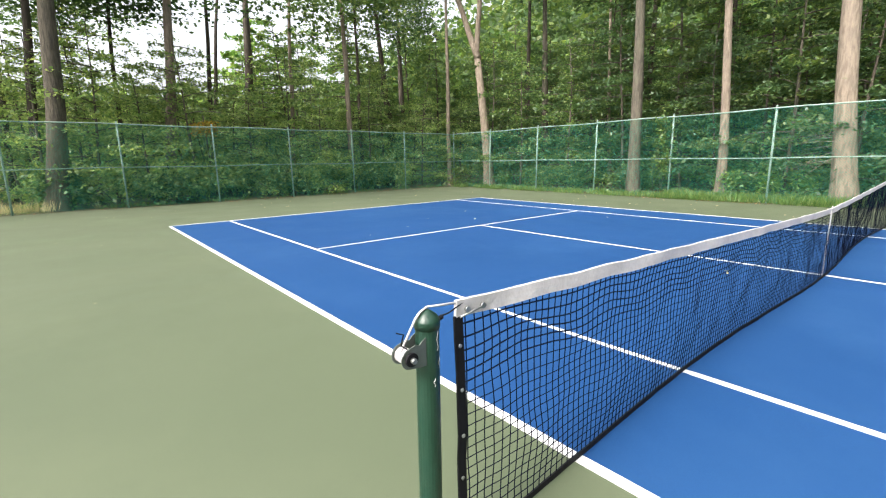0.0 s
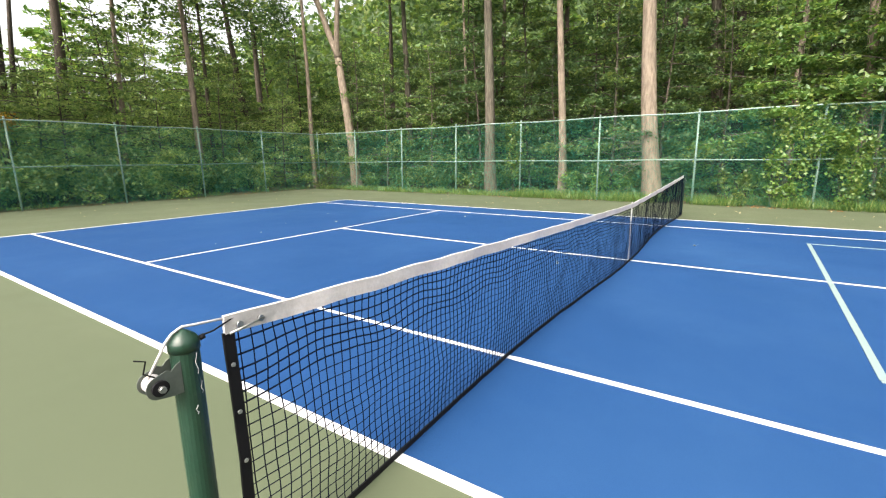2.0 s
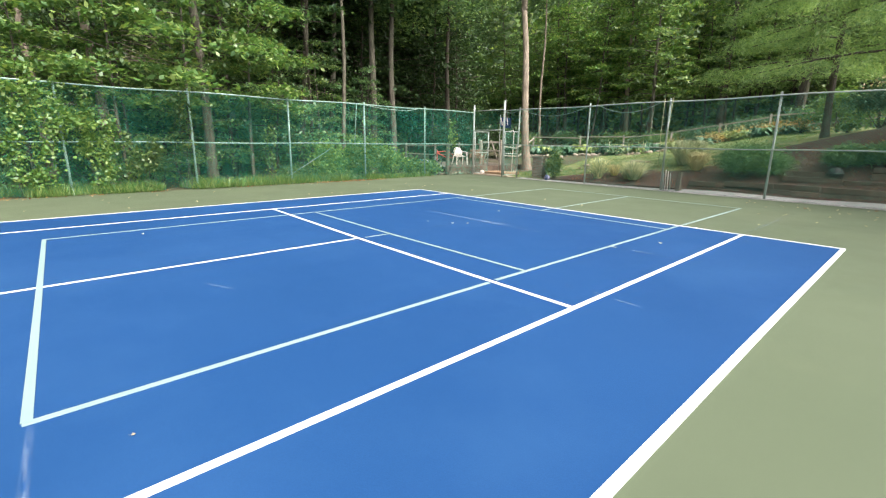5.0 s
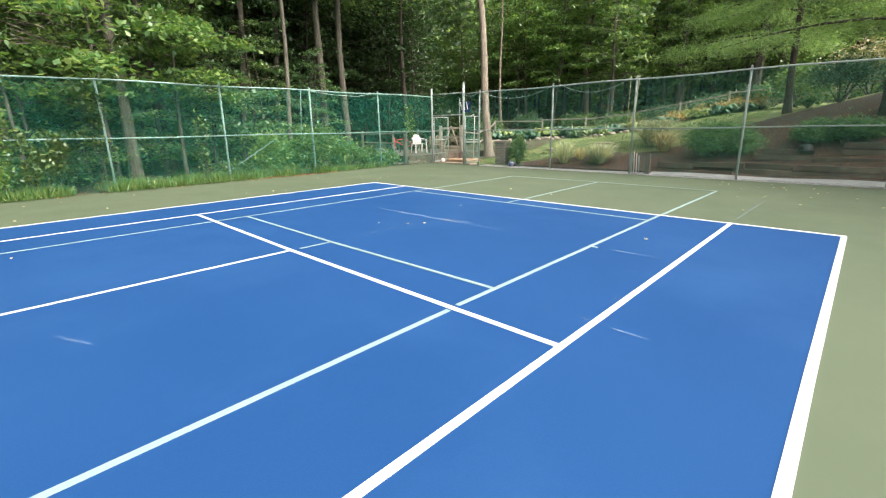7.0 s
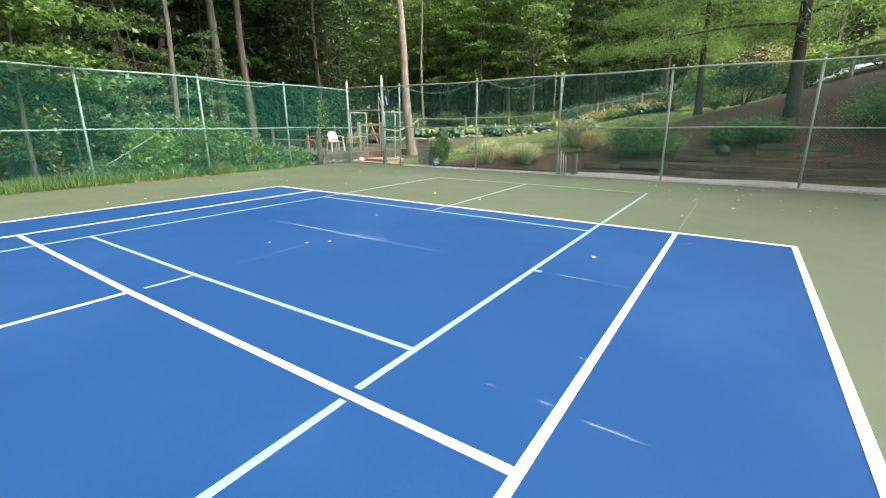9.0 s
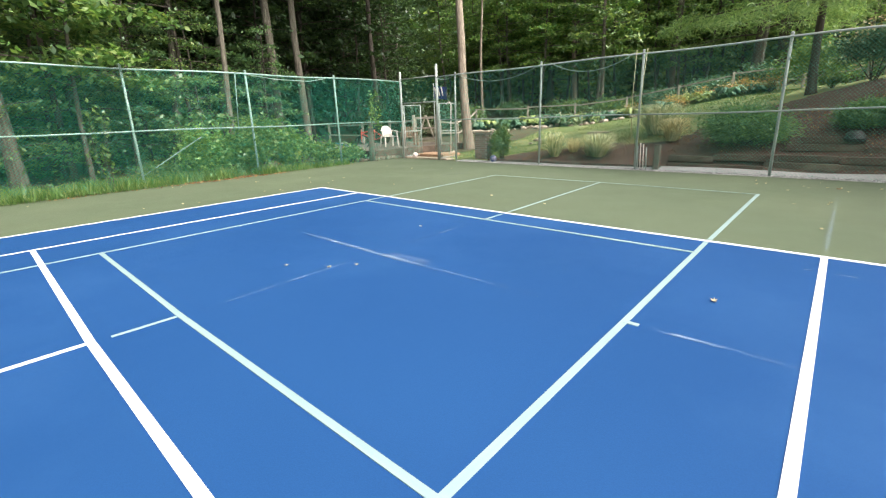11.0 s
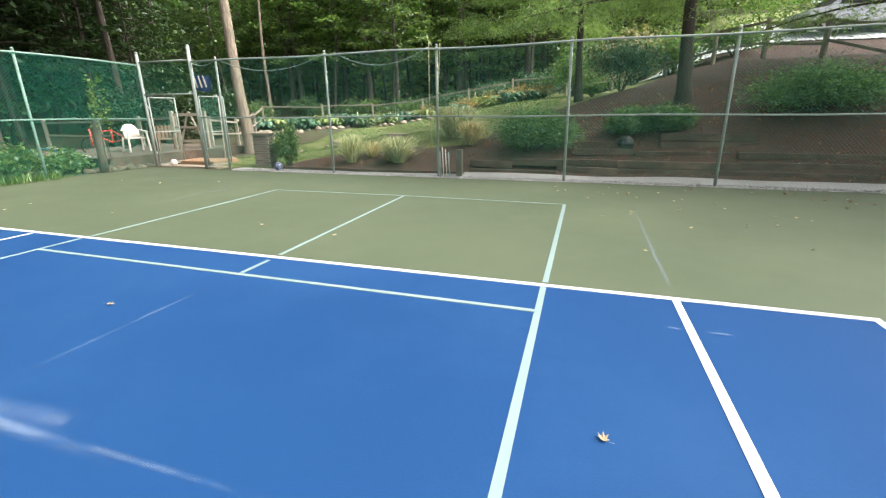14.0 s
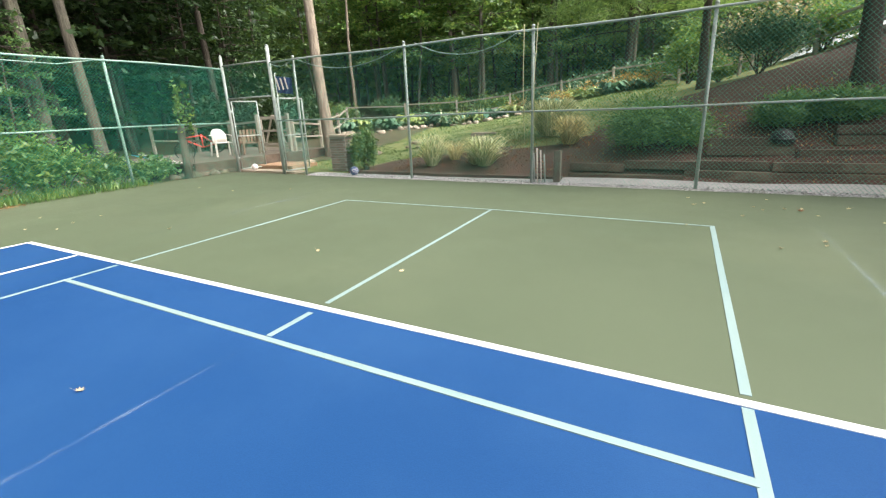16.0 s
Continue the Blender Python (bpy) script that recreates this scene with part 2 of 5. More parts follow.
def quads(name, p, axis, side, material, parent=None, label="", kind=""):
    """Many leaves: centres p, half lengths axis, half widths side (n x 3 each), each a pointed, folded diamond."""
    n = len(p)
    fold = np.cross(axis, side)
    fold = fold / (np.linalg.norm(fold, axis=1, keepdims=True) + 1e-9) * np.linalg.norm(side, axis=1, keepdims=True) * 0.35
    co = np.stack([p - axis, p + side - axis * 0.1 + fold, p + axis, p - side - axis * 0.1 + fold], 1).reshape(-1, 3)
    me = bpy.data.meshes.new(name)
    me.vertices.add(4 * n)
    me.vertices.foreach_set("co", co.astype(np.float32).ravel())
    me.loops.add(4 * n)
    me.loops.foreach_set("vertex_index", np.arange(4 * n, dtype=np.int32))
    me.polygons.add(n)
    me.polygons.foreach_set("loop_start", np.arange(0, 4 * n, 4, dtype=np.int32))
    me.update(calc_edges=True)
    me.validate()
    me.materials.append(material)
    ob = new(name, me)
    ob.parent = parent
    return tagged(ob, label, kind=kind)


rng = np.random.default_rng(7)


def unit(a):
    return a / (np.linalg.norm(a, axis=1, keepdims=True) + 1e-9)


def leaf_frames(n, length, width, flat=0.6):
    """Random half axes for n leaves that lie more or less level."""
    d = unit(rng.normal(size=(n, 3)) * (1, 1, flat))
    up = unit(rng.normal(size=(n, 3)) * (flat, flat, 0.2) + (0, 0, 1))
    s = unit(np.cross(d, up))
    k = rng.uniform(0.65, 1.3, (n, 1))
    return d * length / 2 * k, s * width / 2 * k


# ---- terrain ----
def height(x, y):
    """The ground outside the court: level woods, a bank that climbs to the south-west, a low rise to the east."""
    u = max(0.0, -19.1 - y)
    w = min(max((13.0 - x) / 13.0, 0.0), 1.2)
    k = min(max((x - 2.0) / 4.0, 0.0), 1.0)
    z = w ** 1.3 * 2.6 * (1 - math.exp(-u / 2.6)) + (0.03 + 0.05 * k) * max(0.0, u - 3.0)
    z += 0.2 * k * min(max((u - 7.0) / 4.0, 0.0), 1.0)
    z += 0.22 * max(0.0, u - 9.0) * min(max((-1.0 - x) / 4.0, 0.0), 1.0)
    e = max(0.0, x - 22.0)
    z += 0.07 * e * (1 if y < 25 else 0.5)
    if x > 15.4 or y > 18.8 or u > 0:
        z += 0.05 * noise.noise(Vector((x * 0.5, y * 0.5, 0.3)))
    return min(z, 9.0) - 0.012


def axis_steps(lo, hi, fine, far):
    mid = list(np.arange(lo, hi + fine / 2, fine))
    out, step, a, b = [], fine, lo, hi
    low, high = [], []
    while b < far:
        step *= 1.45
        a, b = a - step, b + step
        low.append(a)
        high.append(b)
    return low[::-1] + mid + high


gx, gy = axis_steps(-14, 30, 0.4, 1500), axis_steps(-46, 30, 0.4, 1500)
gv = [(x, y, -0.06 if (-6.5 < x < 15.2 and -18.5 < y < 18.9) else height(x, y)) for y in gy for x in gx]
gf = [(j * len(gx) + i, j * len(gx) + i + 1, (j + 1) * len(gx) + i + 1, (j + 1) * len(gx) + i) for j in range(len(gy) - 1) for i in range(len(gx) - 1)]
ground = raw("ground", gv, gf, M_FLOOR_WOOD, None, "leaf-strewn woodland ground with lawn and mulched bank", "structure", True)
for extra in (M_LAWN, M_MULCH, M_GRAVEL):
    ground.data.materials.append(extra)


def ground_kind(x, y):
    n = 1.2 * noise.noise(Vector((x * 0.35, y * 0.35, 5.0)))
    if -19.15 < y < -18.4 and -8 < x < 12.4:
        return 3
    if y < -19 and x < 14.5 and y > -44:
        edge = -21.5 + 0.4 * n - 1.25 * max(0.0, 5.6 - x)
        if (y > max(edge, (-29.5 if x > 0 else -33.0) + n)) and x < 11.2:
            return 2
        return 1 if y > -33.5 + 0.15 * x or x < 5 else 0
    return 0


for p in ground.data.polygons:
    c = p.center
    if -30 < c.x < 20 and -50 < c.y < -18:
        p.material_index = ground_kind(c.x, c.y)

# ---- court ----
court = tagged(part("court_surface", box(-7, 15.32, -18.6, 18.75, -0.3, 0.0), M_GREEN), "flat green acrylic hard court surround", kind="structure")
bm = bmesh.new()
low = [bm.verts.new((x, y, -0.05)) for x, y in ((-0.145, 11.92), (-0.085, 4), (-0.06, 0), (0.018, -4), (0.063, -7), (0.115, -11.95), (11.0, -12.01), (10.955, 11.93))]
face = bm.faces.new(low)
ext = bmesh.ops.extrude_face_region(bm, geom=[face])
for e in ext["geom"]:
    if isinstance(e, bmesh.types.BMVert):
        e.co.z = 0.004
bmesh.ops.recalc_face_normals(bm, faces=bm.faces[:])
part("blue_playing_area", bm, M_BLUE, court, "blue acrylic tennis court")

NEAR_SIDE = [(-0.12, 11.89), (-0.06, 4), (-0.035, 0), (0.04, -4), (0.085, -7), (0.137, -11.9)]


def line(x0, y0, x1, y1, w, material=M_LINE, top=0.008):
    """A painted line between two points of the court, w wide."""
    part("court_line", beam((x0, y0, top / 2 - 0.01), (x1, y1, top / 2 - 0.01), w, top + 0.02), material, court)


for (xa, ya), (xb, yb) in zip(NEAR_SIDE, NEAR_SIDE[1:]):
    line(xa, ya, xb, yb, 0.065)
line(10.93, 11.9, 10.977, -11.98, 0.06)
line(1.3, 11.86, 1.4, 0, 0.05)
line(1.4, 0, 1.525, -11.91, 0.06)
line(9.64, 11.87, 9.53, -11.93, 0.05)
line(-0.09, 11.89, 10.9, 11.91, 0.06, top=0.009)
line(0.11, -11.93, 10.99, -11.99, 0.065, top=0.009)
line(1.39, 6.385, 5.52, 6.36, 0.05, top=0.009)
line(5.52, 6.36, 9.63, 6.385, 0.05, top=0.009)
line(1.47, -6.345, 5.573, -6.372, 0.06, top=0.009)
line(5.573, -6.372, 9.53, -6.475, 0.06, top=0.0092)
line(5.51, 6.33, 5.51, 0, 0.05)
line(5.51, 0, 5.57, -6.34, 0.05)
line(2.467, -2.33, 2.555, -6.30, 0.055, M_PALE, 0.007)
line(2.57, -6.43, 2.625, -11.90, 0.055, M_PALE, 0.007)
line(2.62, -12.03, 2.63, -15.88, 0.055, M_PALE, 0.004)
line(8.54, -2.48, 8.58, -11.92, 0.05, M_PALE, 0.007)
line(8.58, -12.06, 8.585, -15.91, 0.045, M_PALE, 0.004)
line(2.48, -2.35, 8.54, -2.455, 0.055, M_PALE, 0.010)
line(2.58, -7.0, 5.55, -6.99, 0.05, M_PALE, 0.010)
line(5.55, -6.99, 8.54, -7.04, 0.05, M_PALE, 0.0102)
line(2.635, -11.36, 8.57, -11.42, 0.05, M_PALE, 0.010)
line(2.61, -15.88, 5.67, -15.96, 0.035, M_PALE, 0.006)
line(5.67, -15.96, 8.6, -15.90, 0.035, M_PALE, 0.0062)
line(5.555, -6.98, 5.56, -6.5, 0.04, M_PALE, 0.007)
line(5.588, -11.86, 5.588, -11.43, 0.05, M_PALE, 0.007)
line(5.67, -15.95, 5.60, -12.06, 0.045, M_PALE, 0.004)
line(2.49, -9.15, 2.60, -9.15, 0.045, M_PALE, 0.010)


# ---- tennis net ----
net = root("tennis_net", pose(0, 0, 0), "sagging black cord tennis net with white headband and centre strap", "tennis net")
NX0, NX1 = -0.9, 11.96


def net_top(x):
    return 0.88 + 0.19 * (abs(x - 5.485) / 6.43) ** 1.2


def net_place(x, f):
    """A point of the net: x along it, f from its foot to its top."""
    top = net_top(x)
    ripple = 0.028 * noise.noise(Vector((x * 2.2, f * 2.0, 1.0))) + 0.012 * noise.noise(Vector((x * 7, f * 6, 4.0)))
    slump = 0.028 * noise.noise(Vector((x * 3.0, f * 3.5, 9.0))) * (0.3 + f)
    shift = 0.024 * noise.noise(Vector((x * 4.0, f * 4.0, 12.0))) * min(1, (x - NX0) * 6) * min(1, (NX1 - x) * 6)
    ripple *= min(1.0, 0.25 + 3 * f)
    return Vector((x + shift, ripple * (1 - f * 0.6) + 0.05 * (1 - f) * math.sin(x * 0.9), 0.045 + (top - 0.085) * f + slump * min(1, (1 - f) * 6) * min(1, f * 8)))


cols, rows = int((NX1 - NX0) / 0.046), 21
net_grid = [[net_place(NX0 + (NX1 - NX0) * i / cols, j / rows) for j in range(rows + 1)] for i in range(cols + 1)]
net_parts = []
for i in range(1, cols):
    net_parts.append(tube_data(net_grid[i], [0.0027] * (rows + 1), 3, False))
for j in range(1, rows):
    net_parts.append(tube_data([net_grid[i][j] for i in range(cols + 1)], [0.0040 if j > rows - 7 else 0.0027] * (cols + 1), 3, False))
raw("net_mesh", *join(net_parts), M_NET, net, "dark knotted cord mesh", "stuff")


def ribbon(name, line_points, half_w, half_t, material, label=""):
    """A strap with thickness: for each station a centre, an up vector and a side vector."""
    v, f = [], []
    for c, up, sd in line_points:
        for a, b in ((-1, -1), (1, -1), (1, 1), (-1, 1)):
            v.append(c + up * (a * half_w) + sd * (b * half_t))
    for i in range(len(line_points) - 1):
        for k in range(4):
            q = (k + 1) % 4
            f.append((4 * i + k, 4 * i + q, 4 * i + 4 + q, 4 * i + 4 + k))
    n = 4 * (len(line_points) - 1)
    f += [(3, 2, 1, 0), (n, n + 1, n + 2, n + 3)]
    return raw(name, v, f, material, net, label)


Z, Yv = Vector((0, 0, 1)), Vector((0, 1, 0))
st = []
for i in range(161):
    x = NX0 + (NX1 - NX0) * i / 160
    base = net_place(x, 0.985)
    st.append((Vector((x, base.y * 0.6, net_top(x) - 0.03 + 0.008 * noise.noise(Vector((x * 4, 0, 0))))), (Z + Yv * 0.25 * noise.noise(Vector((x * 3, 2, 0)))).normalized(), Yv))
ribbon("headband", st, 0.033, 0.007, M_BAND, "scuffed white vinyl headband")
st = []
for i in range(121):
    c = net_place(NX0 + (NX1 - NX0) * i / 120, 0.0)
    st.append((c - Z * 0.012, Z, Yv))
ribbon("bottom_tape", st, 0.016, 0.004, M_TAPE, "black bottom tape")
for x, sgn in ((NX0, 1), (NX1, -1)):
    ribbon("side_tape", [(net_place(x, f) + Vector((0.012 * sgn, 0, 0.0)), Vector((1, 0, 0)), Yv) for f in [k / 10 for k in range(10)] + [0.985]], 0.02, 0.005, M_TAPE, "black side tape")
    for f in (0.12, 0.31, 0.5, 0.69, 0.88):
        c = net_place(x, f) + Vector((0.012 * sgn, 0, 0))
        tube("grommet", [c - Yv * 0.008, c + Yv * 0.008], [0.008, 0.008], M_STEEL, net, "steel grommet", 8)
ribbon("centre_strap", [(Vector((5.485 + 0.01 * math.sin(k), -0.014 + 0.006 * k / 8, 0.012 + 0.9 * k / 8)), Vector((1, 0, 0)), Yv) for k in range(9)], 0.025, 0.004, M_BAND, "white webbing centre strap")
for dx in (0.05, 0.13):
    c = Vector((NX0 + dx, -0.011, net_top(NX0 + dx) - 0.035))
    tube("eyelet", [c - Yv * 0.006, c + Yv * 0.004], [0.012, 0.012], M_STEEL, net, "brass eyelet", 10)
tube("pin", [(NX0 + 0.01, -0.016, 1.012), (NX0 + 0.14, -0.016, 1.03)], 0.004, M_STEEL, net, "steel pin")


SCRATCHES = [(0.93, 1.0, 0.012), (0.86, 0.9, 0.02), (0.8, 0.83, -0.004)]


def net_post(x, inward):
    r = root("net_post", pose(x, 0, 0), "dark green painted steel net post with winch", "net post", "net posts")
    v, f = tube_data([(0, 0, 0), (0, 0, 0.5), (0, 0, 1.02)], [0.043, 0.0425, 0.042], 24)
    ob = raw("post_tube", v, f, M_POST, r)
    tube("cap", [(0, 0, 1.006), (0, 0, 1.032), (0, 0, 1.036), (0, 0, 1.05), (0, 0, 1.064), (0, 0, 1.072)], [0.0455, 0.0455, 0.044, 0.036, 0.018, 0.006], M_POST, r, "green cast cap", 24)
    o = -inward
    prof = [(0.03, 0.885), (0.03, 0.985), (0.045, 0.978), (0.058, 0.965), (0.072, 0.972)]
    prof += [(0.095 + 0.036 * math.sin(a), 0.928 + 0.036 * math.cos(a)) for a in np.linspace(0.1, math.pi, 9)] + [(0.06, 0.886)]
    for y in (-0.03, 0.028):
        bm = bmesh.new()
        face = bm.faces.new([bm.verts.new((o * px, y - 0.002, pz)) for px, pz in prof])
        ext = bmesh.ops.extrude_face_region(bm, geom=[face])
        for e in ext["geom"]:
            if isinstance(e, bmesh.types.BMVert):
                e.co.y += 0.004
        bmesh.ops.recalc_face_normals(bm, faces=bm.faces[:])
        part("winch_plate", bm, M_WINCH, r, "grey-green rounded steel winch plate")
    tube("reel", [(o * 0.095, -0.026, 0.928), (o * 0.095, 0.024, 0.928)], 0.027, M_BAND, r, "white strap wound on a reel", 18)
    tube("ratchet_wheel", [(o * 0.095, -0.043, 0.928), (o * 0.095, -0.034, 0.928)], 0.024, M_TAPE, r, "dark ratchet wheel", 14)
    tube("axle_nut", [(o * 0.095, -0.058, 0.928), (o * 0.095, -0.04, 0.928)], 0.010, M_STEEL, r, "zinc nut", 6)
    tube("wire_tail", [(o * 0.10, -0.02, 0.96), (o * 0.13, -0.03, 0.985), (o * 0.12, -0.03, 1.02), (o * 0.15, -0.035, 1.035)], 0.0025, M_TAPE, r, "loose wire end", 5)
    tube("strap", [(o * 0.118, 0, 0.94), (o * 0.05, 0, 1.046), (o * 0.03, 0, 1.066), (0, 0, 1.079), (-o * 0.04, 0, 1.074), (-o * 0.155, 0, 1.062)], 0.0042, M_BAND, r, "white tension cable", 6)
    tube("tie_cord", [(-o * 0.04, -0.01, 1.035), (-o * 0.09, -0.012, 1.04), (-o * 0.17, -0.005, 1.062)], 0.003, M_TAPE, r, "black tie cord", 5)
    for z0, z1, dx in SCRATCHES:
        q = [(dx + 0.004 * math.sin(k * 1.7), -math.sqrt(0.0427 ** 2 - (dx + 0.004 * math.sin(k * 1.7)) ** 2), z0 + (z1 - z0) * k / 5) for k in range(6)]
        tube("paint_scratch", q, 0.0012, M_BAND, r, "pale scratch in the paint", 5)
    tube("cord_knot", [(-o * 0.044, -0.012, 1.03), (-o * 0.058, -0.012, 1.034)], 0.009, M_TAPE, r, "", 7)


net_post(-1.03, 1)
net_post(12.075, -1)

# ---- chain-link fences ----
FH = 2.99


def wire_fabric(length, h, pitch, r):
    """Two sets of slanting wires inside a length x h sheet."""
    pieces, k = [], -h
    while k < length:
        for sgn, off in ((1, 0.0), (-1, r * 1.2)):
            a, b = k, k + h
            s0, s1 = max(a, 0.0), min(b, length)
            if s1 > s0:
                z0, z1 = s0 - a, s1 - a
                if sgn < 0:
                    z0, z1 = h - z0, h - z1
                pieces.append(tube_data([(s0, off, z0), (s1, off, z1)], [r, r], 3, False))
        k += pitch
    return join(pieces)


def chain_fence(a, b, posts, paint, wire, label, gauge=0.0025, lift=0.03):
    """A fence from a to b (plan), with posts at these distances along it."""
    a, b = Vector((*a, 0)), Vector((*b, 0))
    d = b - a
    m = Matrix.Translation(a) @ d.to_track_quat("X", "Z").to_matrix().to_4x4()
    f = root("chain_link_fence", m, label, "fence", "court fences")
    L = d.length
    for s in posts:
        sway = 0.03 * math.sin(s * 2.3)
        tube("post", [(s, 0.035, -0.1), (s + sway * 0.4, 0.035, 1.5), (s + sway, 0.035, FH + 0.05)], 0.031, paint, f, "", 10)
        tube("post_cap", [(s + sway, 0.035, FH + 0.04), (s + sway, 0.035, FH + 0.075), (s + sway, 0.035, FH + 0.09)], [0.037, 0.034, 0.015], paint, f, "", 10)
        for z in (0.35, 0.9, 1.47, 2.0, 2.55):
            tube("tie_band", [(s, 0.035, z - 0.012), (s, 0.035, z + 0.012)], 0.036, paint, f, "", 8)
    n = max(2, int(L / 1.0))
    tube("top_rail", [(L * i / n, 0.0, FH - 0.02 + 0.018 * math.sin(i * 1.3)) for i in range(n + 1)], 0.022, paint, f, "", 8)
    tube("middle_rail", [(L * i / n, 0.0, 1.46 + 0.012 * math.sin(i * 1.1 + 1)) for i in range(n + 1)], 0.019, paint, f, "", 8)
    v, fc = wire_fabric(L, FH - 0.02 - lift, 0.0719, gauge)
    fab = raw("wire_mesh", v, fc, wire, f, "green vinyl-coated diamond wire mesh", "stuff")
    fab.location = (0, -0.03, lift)
    fab.data.shade_smooth()
    return f


EX, NYF, SYF = 15.38, 18.65, -18.66
SP = 3.136
chain_fence((15.42, NYF), (15.14, SYF), [0.0] + [SP * k - 0.2 for k in range(1, 12)], M_GALV, M_WIRE, "tall green chain-link fence with grey-green posts along the woods", 0.0024)
chain_fence((-7.0, NYF), (EX, NYF), [EX + 6.72 - 3.1 * k for k in range(1, 8)], M_GALV, M_WIRE, "tall green chain-link fence in front of open woods")
chain_fence((13.12, SYF), (-7.0, SYF), [0.8, 4.27, 7.27, 10.33, 13.44, 16.5, 19.6], M_GALV_SOUTH, M_WIRE_SOUTH, "weathered green chain-link fence beside a gravel strip", 0.0020)


# ---- woods ----
def limb(a, d, length, droop, n=5):
    pts, p, d = [], Vector(a), Vector(d).normalized()
    for i in range(n + 1):
        pts.append(p.copy())
        d = (d + Vector((rng.normal() * 0.10, rng.normal() * 0.10, -droop))).normalized()
        p = p + d * length / n
    return pts


def spray(pts, count, spread, thick):
    """Leaf places round a limb: a flat fan that widens along it."""
    P = np.array([tuple(p) for p in pts])
    t = np.sqrt(rng.uniform(0.04, 1, count)) * (len(P) - 1)
    i = np.minimum(t.astype(int), len(P) - 2)
    q = P[i] + (P[i + 1] - P[i]) * (t - i)[:, None]
    w = spread * (0.35 + 0.65 * np.sin(np.pi * np.clip(t / (len(P) - 1), 0, 0.95)))
    off = rng.normal(size=(count, 3)) * np.stack([w, w, np.full(count, thick)], 1)
    q = q + off
    q[:, 2] -= 0.25 * np.linalg.norm(off[:, :2], axis=1)
    return q


def understory(name, tall, limbs, per, leaf, reach, low, bark, leafmat, label, trunk_r=0.07, split=False):
    """A slim woodland tree with level fans of leaves."""
    r = root(name, pose(0, 0, 0), label, "tree", "woodland trees")
    lean = rng.normal(size=2) * 0.05
    stem = [Vector((lean[0] * z + 0.06 * math.sin(z * 0.9), lean[1] * z + 0.06 * math.cos(z * 0.7), z)) for z in np.linspace(-0.2, tall, 9)]
    pieces = [tube_data(stem, [trunk_r * (1 - 0.85 * k / 8) for k in range(9)], 8)]
    places = []
    for k in range(limbs):
        z = low + (tall - low) * ((k + rng.uniform(0, 1)) / limbs)
        a = k * 2.4 + rng.uniform(-0.5, 0.5)
        s = reach * (1 - 0.6 * ((z - low) / (tall - low)) ** 1.5) * rng.uniform(0.6, 1.15)
        j = min(int(z / tall * 8), 7)
        c = stem[j].lerp(stem[j + 1], min(max(z / tall * 8 - j, 0), 1))
        pts = limb(c, (math.cos(a), math.sin(a), rng.uniform(0.1, 0.5)), s, 0.10)
        pieces.append(tube_data(pts, [trunk_r * 0.3 * (1 - 0.8 * i / 5) + 0.003 for i in range(6)], 5, False))
        places.append(spray(pts, int(per * s / reach) + 20, 0.26 * s ** 0.7, 0.07))
    if split:
        for q in pieces[1:]:
            raw("limb", *q, bark, r, "", "", True)
    else:
        raw("branchwork", *join(pieces[1:]), bark, r, "", "stuff", True)
    raw("trunk", *pieces[0], bark, r, "", "", True)
    p = np.concatenate(places)
    a, s = leaf_frames(len(p), leaf, leaf * 0.55, 0.58)
    quads("crown", p, a, s, leafmat, r)
    return r


def canopy(n, rad, tall, leaf):
    """Leaf places of a high crown built of drooping clumps."""
    c = unit(rng.normal(size=(26, 3))) * rng.uniform(0.3, 1, (26, 1)) * (rad, rad, tall / 2) + (0, 0, tall / 2)
    k = rng.integers(0, 26, n)
    return c[k] + rng.normal(size=(n, 3)) * (rad * 0.2, rad * 0.2, 0.35)


CANOPY = []
for k in range(4):
    p = canopy(5200, 4.2, 8.5, 0.3)
    a, s = leaf_frames(len(p), 0.24, 0.17, 0.5)
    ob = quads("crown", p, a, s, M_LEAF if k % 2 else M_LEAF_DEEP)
    CANOPY.append(ob.data)
    bpy.data.objects.remove(ob)


